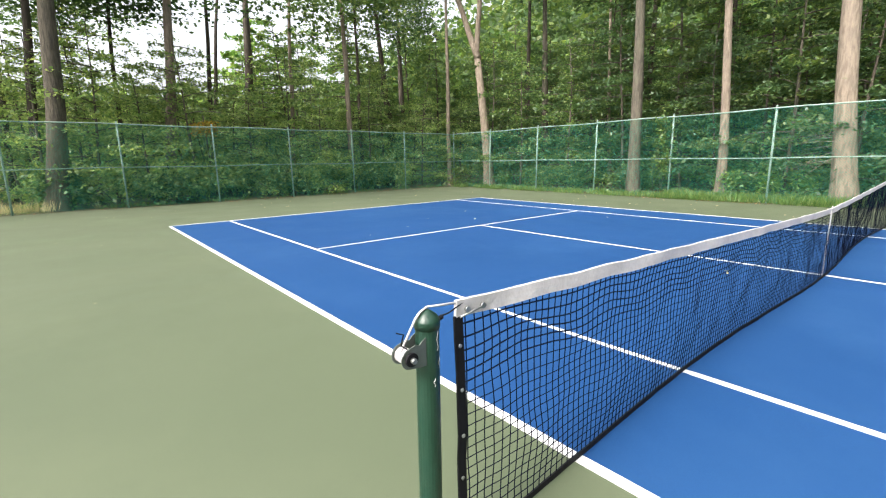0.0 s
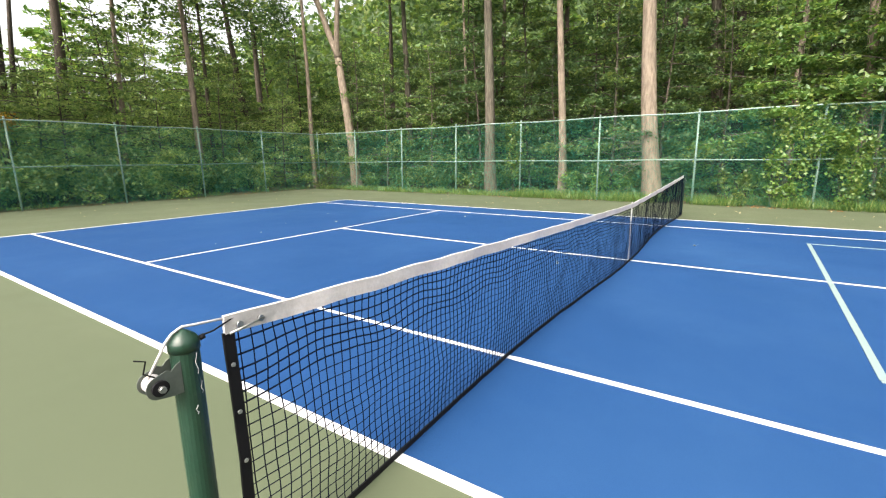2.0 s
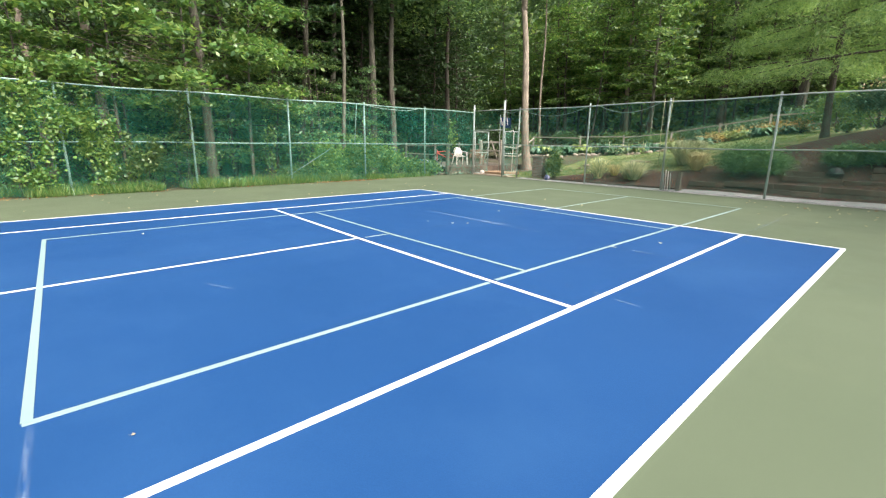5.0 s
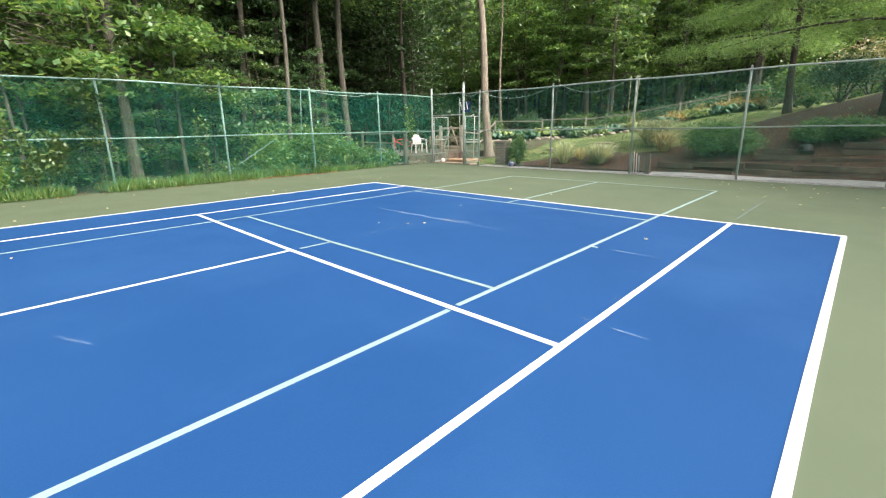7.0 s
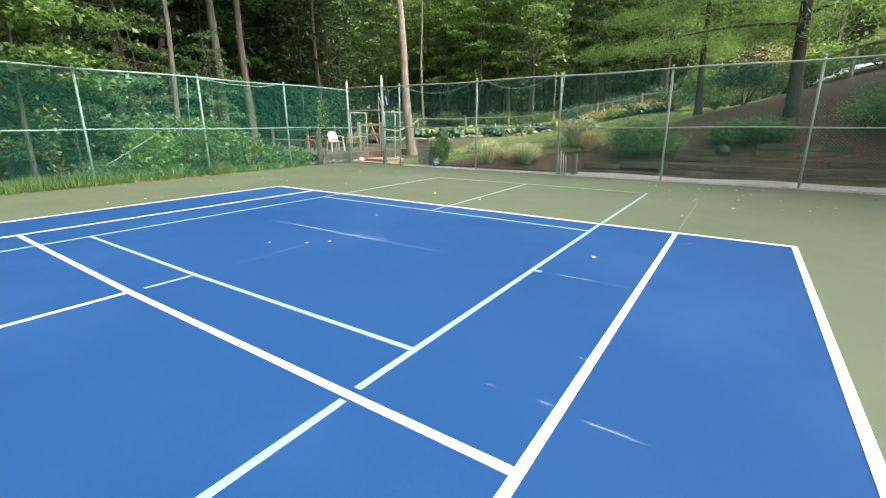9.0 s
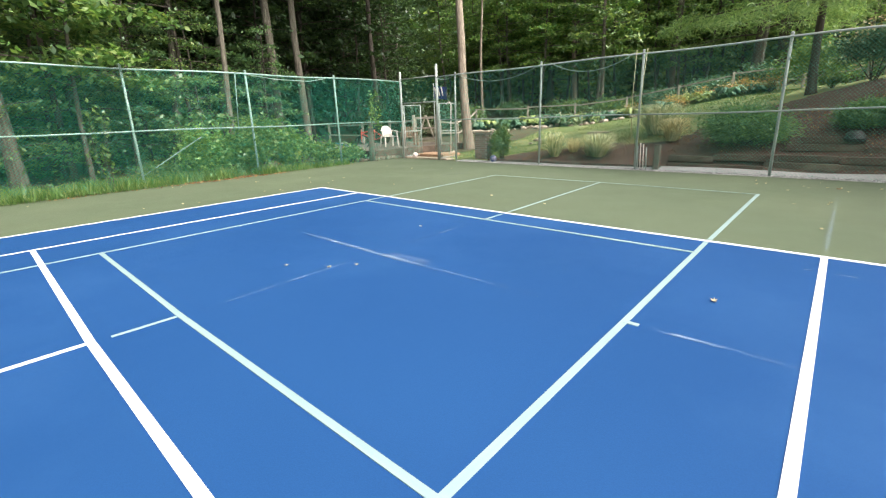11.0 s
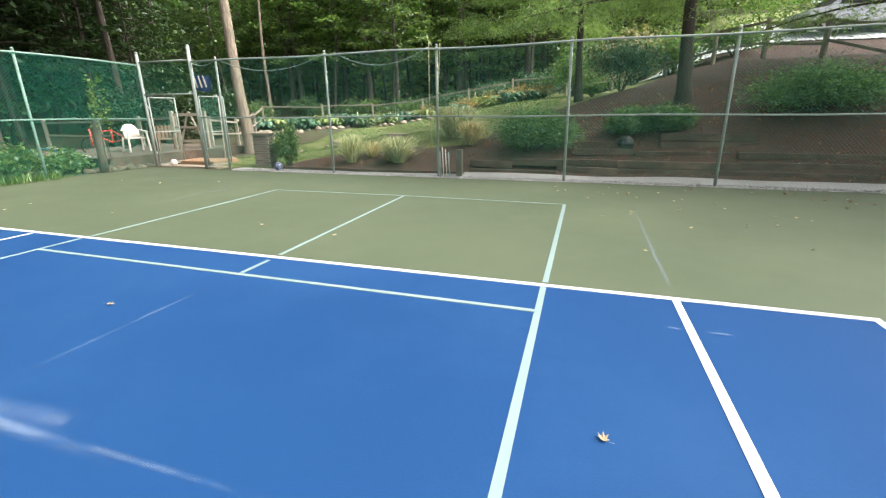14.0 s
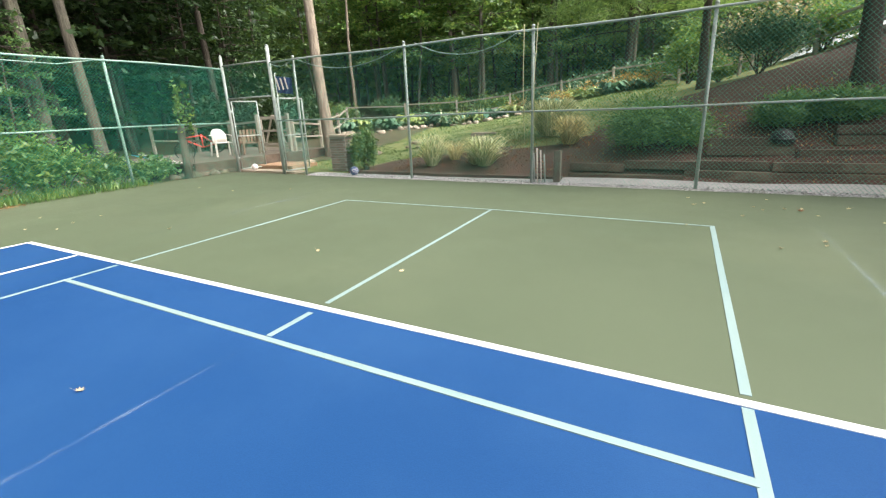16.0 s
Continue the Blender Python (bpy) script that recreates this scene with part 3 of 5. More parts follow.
def tall_tree(x, y, lean, diam, bark, label, crown_at=10.5, top=16.0, fork=None, crown=True):
    z0 = height(x, y)
    r = root("woodland_tree", pose(x, y, z0), label, "tree", "woodland trees")
    ph = rng.uniform(0, 6)
    pts = [Vector((lean[0] * z + 0.05 * math.sin(z * 0.8 + ph), lean[1] * z + 0.05 * math.cos(z * 0.6 + ph), z)) for z in [-0.3, 0.0, 0.25, 0.8, 2, 3.5, 5, 6.5, 8, 10, 12, top]]
    if fork:
        pts = [p for p in pts if p.z < fork[0]] + [Vector((lean[0] * fork[0], lean[1] * fork[0], fork[0]))]
    rad = [diam / 2 * (1.5 if p.z < 0.1 else 1.22 if p.z < 0.5 else 1.06 if p.z < 1 else 1.0 - 0.045 * p.z) for p in pts]
    v, f = tube_data(pts, rad, 14)
    t = raw("trunk", v, f, bark, r, "", "", True)
    for w in t.data.vertices:
        w.co += 0.02 * diam * noise.noise_vector(Vector((w.co.x * 6, w.co.y * 6, w.co.z * 1.1 + ph)))
    if fork:
        for dx, dy, k in fork[1]:
            b = pts[-1]
            q = [b + Vector((dx * s, dy * s, s)) + Vector((0.05 * math.sin(s + ph), 0.06 * math.sin(s * 1.3), 0)) for s in (-0.25, 0.4, 1.2, 2.4, 4, 6, 8)]
            tube("limb", q, [diam * k * (0.5 - 0.035 * i) for i in range(7)], bark, r, "", 10)
    if crown:
        c = new("crown", CANOPY[int(rng.integers(0, 4))])
        c.parent = r
        c.location = (lean[0] * crown_at, lean[1] * crown_at, crown_at)
        c.rotation_euler = (0, 0, rng.uniform(0, 6.28))
    return r


G, T, D = M_BARK, M_BARK_LIGHT, M_BARK_DARK
TALL = [
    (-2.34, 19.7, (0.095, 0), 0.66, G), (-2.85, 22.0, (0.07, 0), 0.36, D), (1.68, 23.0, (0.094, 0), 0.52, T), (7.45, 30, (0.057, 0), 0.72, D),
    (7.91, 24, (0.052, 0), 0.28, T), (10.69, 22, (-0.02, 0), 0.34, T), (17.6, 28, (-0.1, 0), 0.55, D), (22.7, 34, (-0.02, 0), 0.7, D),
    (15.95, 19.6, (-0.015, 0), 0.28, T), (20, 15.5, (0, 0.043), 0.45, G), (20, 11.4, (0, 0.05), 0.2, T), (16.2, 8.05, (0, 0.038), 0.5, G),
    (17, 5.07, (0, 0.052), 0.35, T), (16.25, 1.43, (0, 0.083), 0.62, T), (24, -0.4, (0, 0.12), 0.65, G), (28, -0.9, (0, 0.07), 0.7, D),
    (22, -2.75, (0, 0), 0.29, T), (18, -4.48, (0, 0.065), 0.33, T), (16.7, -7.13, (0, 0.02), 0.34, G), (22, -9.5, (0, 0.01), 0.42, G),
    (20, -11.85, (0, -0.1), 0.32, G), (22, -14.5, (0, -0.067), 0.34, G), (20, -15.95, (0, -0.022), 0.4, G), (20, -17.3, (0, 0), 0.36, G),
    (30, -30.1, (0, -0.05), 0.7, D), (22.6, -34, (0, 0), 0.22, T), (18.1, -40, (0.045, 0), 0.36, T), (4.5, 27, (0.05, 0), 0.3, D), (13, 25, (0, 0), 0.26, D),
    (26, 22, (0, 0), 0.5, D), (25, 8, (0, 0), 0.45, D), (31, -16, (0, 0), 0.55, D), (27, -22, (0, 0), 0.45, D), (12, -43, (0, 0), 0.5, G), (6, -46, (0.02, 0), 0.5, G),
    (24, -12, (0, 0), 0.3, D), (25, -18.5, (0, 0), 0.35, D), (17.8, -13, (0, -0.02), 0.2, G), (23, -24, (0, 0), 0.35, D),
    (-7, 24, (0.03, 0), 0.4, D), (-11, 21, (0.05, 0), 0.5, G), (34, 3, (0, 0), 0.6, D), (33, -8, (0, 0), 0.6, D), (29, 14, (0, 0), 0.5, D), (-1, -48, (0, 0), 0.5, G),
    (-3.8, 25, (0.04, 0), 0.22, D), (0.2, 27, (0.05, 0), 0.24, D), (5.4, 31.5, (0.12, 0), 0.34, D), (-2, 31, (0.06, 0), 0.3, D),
]
NAMES_BARK = {G: "tall tree with grey-brown furrowed bark", T: "tall tree with pale tan bark", D: "tall tree with bark in a dark shaded tone"}
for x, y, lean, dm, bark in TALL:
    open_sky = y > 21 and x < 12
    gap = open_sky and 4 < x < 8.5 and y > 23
    # South-east crowns are lowered, still above the view, to shade the woods below.
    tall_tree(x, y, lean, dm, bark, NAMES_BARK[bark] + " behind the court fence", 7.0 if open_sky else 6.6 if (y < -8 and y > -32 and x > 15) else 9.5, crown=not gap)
tall_tree(16.6, 16.8, (0, 0.15), 0.55, T, "forked tree with pale bark behind the fence corner", 11, fork=(7.3, [(0, 0.5, 0.7), (0, -0.06, 0.62)]))
tall_tree(15.1, -23.0, (0.09, 0), 0.44, T, "pale-barked forked tree behind a brick pillar", 10, fork=(8.6, [(-0.22, 0.05, 0.7), (0.3, -0.1, 0.6)]))

# These trees carry the shade of the deep woods in their leaf colour.
dark_kinds = [understory("hemlock", rng.uniform(10, 12), 34, 85, 0.29, rng.uniform(2.8, 3.4), (3.4, 1.4)[k], M_BARK_DARK, M_LEAF_SHADED, "hemlock with bare lower trunk, shade put into its leaf colour", 0.11) for k in range(2)]
# Trees added out of view on the sun side to shade the bank.
for x, y, d, cr in ((-11.5, -18.8, 0.4, 4.2), (-12.5, -22.5, 0.45, 4.6), (-9.8, -26.8, 0.36, 5.0), (-14.0, -15.8, 0.4, 5.5)):
    tall_tree(x, y, (0.02, 0), d, M_BARK, "unseen broad leafy tree added to shade the bank", cr)
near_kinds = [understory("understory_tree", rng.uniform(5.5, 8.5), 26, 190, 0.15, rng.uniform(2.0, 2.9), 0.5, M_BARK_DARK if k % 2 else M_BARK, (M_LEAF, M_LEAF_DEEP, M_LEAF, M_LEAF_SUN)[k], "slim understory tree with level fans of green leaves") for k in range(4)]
north_kinds = [understory("understory_tree", rng.uniform(5.5, 8), 26, 170, 0.15, rng.uniform(2.0, 2.8), 0.5, M_BARK, M_LEAF_BACKLIT, "slim understory tree with level fans of leaves coloured pale as backlit") for k in range(3)]
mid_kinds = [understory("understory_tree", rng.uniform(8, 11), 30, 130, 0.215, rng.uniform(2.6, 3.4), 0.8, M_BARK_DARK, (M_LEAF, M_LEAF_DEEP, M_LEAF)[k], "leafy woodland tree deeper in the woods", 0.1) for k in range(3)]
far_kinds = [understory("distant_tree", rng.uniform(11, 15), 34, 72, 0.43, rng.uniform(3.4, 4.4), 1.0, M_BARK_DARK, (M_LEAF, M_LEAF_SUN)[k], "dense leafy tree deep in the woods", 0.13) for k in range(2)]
# The sun tone of the leaf colour makes these upper crowns look lit.
high_kinds = [understory("high_leaf_tree", rng.uniform(10.5, 13), 30, 120, 0.26, rng.uniform(2.6, 3.4), (3.4, 4.2, 3.0)[k], M_BARK, (M_LEAF_SUN, M_LEAF_SUN, M_LEAF)[k], "slim woodland tree with bare lower trunk and upper leaves tinted as sunlit", 0.12) for k in range(3)]


def allowed(x, y):
    if -8 < x < 16.1 and -19.2 < y < 19.6:
        return False
    if y < -18 and x < 14 - 0.0 and y > -39 - 0.35 * (5 - min(x, 5)):
        return False
    if 14 <= x < 19.5 and -26 < y < -16.5:
        return False
    return True


def scatter(kinds, count, region, gap, scale=(0.8, 1.2)):
    done, tries = [], 0
    while len(done) < count and tries < count * 40:
        tries += 1
        x, y = rng.uniform(region[0], region[1]), rng.uniform(region[2], region[3])
        if not allowed(x, y) or any((x - a) ** 2 + (y - b) ** 2 < gap * gap for a, b in done):
            continue
        done.append((x, y))
        s = rng.uniform(*scale)
        k = kinds[int(rng.integers(0, len(kinds)))]
        copy_thing(k, pose(x, y, height(x, y) - 0.05, 0, 0, rng.uniform(0, 360))).scale = (s, s, s)


scatter(near_kinds[1:2] * 2 + near_kinds[:1] * 2 + near_kinds[2:3], 34, (17.0, 23, -7.5, 20), 1.6)
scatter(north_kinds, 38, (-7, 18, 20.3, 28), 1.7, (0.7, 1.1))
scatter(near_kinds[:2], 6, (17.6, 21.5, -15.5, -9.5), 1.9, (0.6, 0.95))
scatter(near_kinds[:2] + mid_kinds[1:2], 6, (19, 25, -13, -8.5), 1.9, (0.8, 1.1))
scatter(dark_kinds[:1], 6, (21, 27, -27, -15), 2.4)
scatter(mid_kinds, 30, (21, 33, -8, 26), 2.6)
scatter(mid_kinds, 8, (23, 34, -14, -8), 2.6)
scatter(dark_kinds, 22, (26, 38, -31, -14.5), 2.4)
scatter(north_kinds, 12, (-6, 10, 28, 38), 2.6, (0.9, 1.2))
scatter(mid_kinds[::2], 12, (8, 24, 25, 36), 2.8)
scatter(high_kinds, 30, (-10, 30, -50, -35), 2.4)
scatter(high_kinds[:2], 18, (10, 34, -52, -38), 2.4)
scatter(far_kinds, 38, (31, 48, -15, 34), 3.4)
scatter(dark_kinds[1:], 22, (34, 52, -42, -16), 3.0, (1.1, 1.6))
scatter(far_kinds, 20, (10, 40, 34, 48), 3.4)
scatter(far_kinds, 7, (-12, 14, 40, 56), 5, (0.5, 0.7))
scatter(far_kinds, 30, (-30, 45, -62, -46), 3.6)
for k in near_kinds + mid_kinds + far_kinds + dark_kinds + high_kinds + north_kinds:
    for o in list(k.children_recursive) + [k]:
        bpy.data.objects.remove(o)

# far woods
ang = rng.uniform(-1.75, 2.05, 64000)
dist = rng.uniform(52, 66, 64000)
top = 26.0 - 18.0 * np.clip((ang - 0.7) / 0.5, 0, 1)
p = np.stack([dist * np.cos(ang), dist * np.sin(ang) - 4, rng.uniform(0, 1, 64000) * top + 0.3], 1)
a, s = leaf_frames(len(p), 0.85, 0.6, 0.8)
tagged(quads("far_woods", p, a, s, M_LEAF), "dark green far woods closing the view", "woods", kind="stuff")
# Added curved sheet; its dark green stands for shaded woods in the gaps.
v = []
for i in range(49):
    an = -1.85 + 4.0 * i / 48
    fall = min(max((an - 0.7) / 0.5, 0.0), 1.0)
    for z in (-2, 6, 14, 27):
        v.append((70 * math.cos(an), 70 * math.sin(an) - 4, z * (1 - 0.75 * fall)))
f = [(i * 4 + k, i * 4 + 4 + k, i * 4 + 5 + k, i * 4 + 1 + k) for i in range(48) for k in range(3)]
M_FAR = surface("backdrop_shade_green", (0.018, 0.036, 0.015), (0.075, 0.12, 0.042), 0.25, 1.0, bump=0.0, fine=1.2)
raw("backdrop", v, f, M_FAR, None, "added dark green sheet closing the gaps between far trees", "structure")

# ---- more materials ----
M_WOOD = surface("weathered_grey_timber", (0.0975, 0.07875, 0.06), (0.195, 0.165, 0.1312), 5, 0.85, bump=0.7, fine=40, stretch=(0.75, 0.15, 0.75), stain=(0.06, 0.04875, 0.0375), stain_scale=1.5, stain_amount=0.5, by_object=0.25)
M_RAIL = surface("sun_bleached_rail", (0.2312, 0.204, 0.1598), (0.3808, 0.34, 0.2788), 5, 0.85, bump=0.6, fine=40, stain=(0.1088, 0.0884, 0.068), stain_scale=1.5, stain_amount=0.4, by_object=0.25)
M_TIMBER = surface("dark_landscape_timber", (0.05, 0.034, 0.025), (0.115, 0.08, 0.057), 5, 0.9, bump=0.8, fine=40, stain=(0.26, 0.2, 0.145), stain_scale=1.1, stain_amount=0.6, by_object=0.25)
M_DOOR_WOOD = surface("warm_brown_boards", (0.22, 0.13, 0.075), (0.38, 0.24, 0.15), 5, 0.8, bump=0.5, fine=40, stretch=(1, 1, 0.2))
M_BENCH = surface("dull_brown_boards", (0.10, 0.06, 0.04), (0.2, 0.13, 0.085), 5, 0.85, bump=0.5, fine=40, stretch=(1, 1, 0.2))
M_BRICK = surface("grey_brown_brick", (0.15, 0.115, 0.09), (0.29, 0.225, 0.18), 9, 0.9, bump=0.6, fine=60, by_object=0.4)
M_MORTAR = surface("grey_mortar", (0.22, 0.2, 0.18), (0.33, 0.31, 0.28), 12, 0.95, bump=0.5)
M_PLASTIC = surface("white_resin", (0.55, 0.47, 0.43), (0.66, 0.58, 0.54), 3, 0.45, bump=0.05, spec=0.5)
M_RED = surface("red_paint", (0.45, 0.03, 0.025), (0.6, 0.06, 0.04), 5, 0.35, bump=0.0, spec=0.5)
M_TEAL = surface("teal_plastic", (0.02, 0.18, 0.24), (0.04, 0.26, 0.32), 5, 0.4, bump=0.0)
M_BLACK = surface("black_plastic", (0.006, 0.006, 0.007), (0.016, 0.016, 0.018), 5, 0.6, bump=0.05)
M_BALLBLUE = surface("navy_ball_panel", (0.03, 0.045, 0.14), (0.06, 0.08, 0.2), 5, 0.45, bump=0.1)
M_FLAG = surface("blue_flag_cloth", (0.015, 0.03, 0.11), (0.03, 0.05, 0.17), 6, 0.85, bump=0.2)
M_ROPE = surface("pale_yellow_cord", (0.294, 0.28, 0.154), (0.42, 0.392, 0.252), 10, 0.8, bump=0.1)
M_CABLE = surface("grey_green_cable", (0.18, 0.24, 0.2), (0.3, 0.36, 0.31), 10, 0.7, bump=0.1)
M_ROCK = surface("tan_fieldstone", (0.24, 0.19, 0.14), (0.46, 0.38, 0.30), 5, 0.9, bump=0.9, fine=25, by_object=0.35)
M_LEDGE = surface("mossy_brown_stone", (0.06, 0.05, 0.035), (0.17, 0.14, 0.10), 6, 0.95, bump=0.9, fine=25, stain=(0.07, 0.10, 0.035), stain_scale=2.0, stain_amount=0.5, by_object=0.3)
M_PAVE = surface("pale_concrete_drive", (0.42, 0.43, 0.45), (0.58, 0.59, 0.6), 2, 0.85, bump=0.3, stain=(0.25, 0.25, 0.26), stain_scale=0.5)
M_HOSTA = leafy("hosta_green", [(0.0, (0.082, 0.1722, 0.082)), (0.6, (0.1804, 0.2952, 0.1476)), (1.0, (0.4264, 0.492, 0.328))], 0.3, 0.4)
M_HOSTA_DEEP = leafy("blue_green_hosta", [(0.0, (0.05, 0.12, 0.08)), (0.7, (0.11, 0.21, 0.14)), (1.0, (0.22, 0.33, 0.24))], 0.2, 0.3)
M_HOSTA_GOLD = leafy("golden_hosta", [(0.0, (0.204, 0.306, 0.085)), (1.0, (0.425, 0.493, 0.2125))], 0.3, 0.2)
M_RUST = leafy("rust_and_gold_perennials", [(0.0, (0.18, 0.216, 0.063)), (0.5, (0.36, 0.27, 0.09)), (1.0, (0.468, 0.234, 0.09))], 0.3, 0.2)
M_PINK = leafy("pinkish_smoke_leaves", [(0.0, (0.14, 0.2, 0.08)), (0.5, (0.31, 0.3, 0.18)), (1.0, (0.47, 0.35, 0.27))], 0.35, 0.15)
M_BLUEGREEN = leafy("dark_blue_green_leaves", [(0.0, (0.028, 0.075, 0.045)), (0.6, (0.065, 0.135, 0.078)), (1.0, (0.13, 0.21, 0.12))], 0.25, 0.15)
M_LEAF_TAN = surface("dry_tan_leaf", (0.42, 0.31, 0.16), (0.7, 0.6, 0.4), 30, 0.8, bump=0.2, by_object=0.45)
M_LEAF_BROWN = surface("curled_brown_leaf", (0.14, 0.06, 0.03), (0.34, 0.17, 0.08), 30, 0.8, bump=0.2, by_object=0.4)

# ---- gate in the corner ----
gate = root("chain_link_gate", pose(0, 0, 0), "open double chain-link gate with grey steel posts", "gate")
GL, GR, GY = 15.1, 13.17, SYF - 0.02
for x, h, r in ((GL, 3.27, 0.042), (GR, 3.38, 0.048)):
    tube("gate_post", [(x, GY, -0.1), (x, GY, h)], r, M_GALV_SOUTH, gate, "", 12)
    tube("post_cap", [(x, GY, h), (x, GY, h + 0.03), (x, GY, h + 0.05)], [r + 0.006, r * 0.9, 0.012], M_GALV_SOUTH, gate, "", 12)
tube("top_rail", [(GL, GY, 3.03), (GR, GY, 3.03)], 0.022, M_GALV_SOUTH, gate, "", 8)
tube("header_rail", [(GL, GY, 2.13), (GR, GY, 2.13)], 0.022, M_GALV_SOUTH, gate, "", 8)
v, f = wire_fabric(GL - GR, 0.88, 0.066, 0.0025)
ob = raw("wire_mesh", [(GR + a, GY - 0.02 + b, 2.14 + c) for a, b, c in v], f, M_WIRE, gate, "green diamond wire mesh", "stuff")


def leaf_gate(hx, hy, angle, w):
    """One swinging leaf, its frame hinged at (hx, hy)."""
    m = pose(hx, hy, 0.06, 0, 0, angle)
    fr = []
    corners = [(0.05, 0.02), (w, 0.02), (w, 2.0), (0.05, 2.0)]
    for (a, b), (c, d) in zip(corners, corners[1:] + corners[:1]):
        fr.append(tube_data([m @ Vector((a, 0, b)), m @ Vector((c, 0, d))], [0.02, 0.02], 8))
    fr.append(tube_data([m @ Vector((0.05, 0, 1.0)), m @ Vector((w, 0, 1.0))], [0.016, 0.016], 8))
    ob = raw("gate_leaf", *join(fr), M_GALV_SOUTH, gate, "grey tube frame leaf swung open", "", True)
    v, f = wire_fabric(w - 0.08, 1.95, 0.07, 0.0016)
    raw("leaf_mesh", [m @ Vector((a + 0.06, b, c + 0.03)) for a, b, c in v], f, M_WIRE_SOUTH, ob, "", "stuff")
    for z in (0.35, 1.7):
        tube("hinge", [m @ Vector((0.0, 0, z - 0.04)), m @ Vector((0.0, 0, z + 0.04))], 0.03, M_GALV_SOUTH, ob, "", 8)


leaf_gate(GL - 0.03, GY - 0.03, 260, 0.86)
leaf_gate(GR - 0.02, GY - 0.03, 262, 0.86)

# cables slung along the fences
for xa, xb, sag in ((12.3, 8.85, 0.36), (8.6, 6.1, 0.34), (13.3, 12.3, 0.16)):
    q = [(xa + (xb - xa) * k / 12, SYF - 0.06, 3.02 - 4 * sag * (k / 12) * (1 - k / 12)) for k in range(13)]
    tagged(tube("slung_cable", q, 0.011, M_CABLE, None, "", 6), "thin cable slung along the fence top", "cable", "slung cables")
tagged(tube("slung_cable", [(EX + 0.06, y, z) for y, z in ((-12.5, 3.0), (-13.6, 2.88), (-14.8, 2.86), (-15.6, 3.0))], 0.011, M_CABLE, None, "", 6), "thin cable slung along the fence top", "cable", "slung cables")
for x0, x1, zb in ((6.03, 6.0, 0.85), (5.76, 5.82, 0.8)):
    tagged(tube("hanging_cord", [(x0, SYF + 0.05, 3.08), ((x0 + x1) / 2 + 0.03, SYF + 0.03, 2.0), (x1, SYF + 0.02, zb)], 0.008, M_ROPE, None, "", 6), "pale cord hanging down the fence post", "cord", "hanging cords")
for a, b in (((EX + 0.3, -9.0, 0.0), (EX + 0.1, -11.1, 1.25)), ((EX + 0.1, -12.2, 1.4), (EX + 0.12, -12.35, 3.0))):
    tagged(tube("brace_rod", [a, b], 0.014, M_GALV, None, "", 6), "slanting grey brace rod behind the fence", "rod", "brace rods")
stakes = [(5.83, 0.62, 0.02, M_GALV_SOUTH), (5.76, 0.72, 0.016, M_PLASTIC), (5.68, 0.68, 0.016, M_PLASTIC), (5.6, 0.6, 0.018, M_GALV_SOUTH)]
for x, h, r, mt in stakes:
    tagged(tube("stake", [(x, -18.84, -0.02), (x + 0.02, -18.8, h)], r, mt, None, "", 8), "thin pale stake leaning at the fence foot", "stake", "stakes")
bm = box(5.3, 5.44, -19.02, -18.88, -0.05, 0.66)
tagged(part("timber_post", bm, M_WOOD, None, "", False, 0.01), "short weathered square timber post in gravel", "post")


# ---- things beyond the gate ----
deck = root("timber_deck", pose(0, 0, 0), "low weathered timber deck beside the gate", "deck")
for k in range(20):
    y = -23.4 + 0.29 * k
    if y < -17.6:
        part("plank", box(15.7, 20.5, y, y + 0.275, 0.30, 0.345), M_WOOD, deck, "", False, 0.006)
part("edge_beam", box(15.6, 15.69, -23.4, -17.6, 0.0, 0.35), M_TIMBER, deck, "", False, 0.01)
part("side_beam", box(15.69, 20.5, -17.6, -17.5, 0.0, 0.35), M_TIMBER, deck, "", False, 0.01)
step = tagged(part("timber_step", box(13.6, 15.2, -20.5, -19.4, -0.05, 0.12), M_DOOR_WOOD, None, "", False, 0.015), "worn brown timber step outside the gate", "step")
slab = tagged(part("stone_slab", box(12.9, 15.4, -19.25, -18.8, -0.08, 0.03), M_ROCK, None, "", False, 0.012), "flat pale stone slab at the gate", "slab")


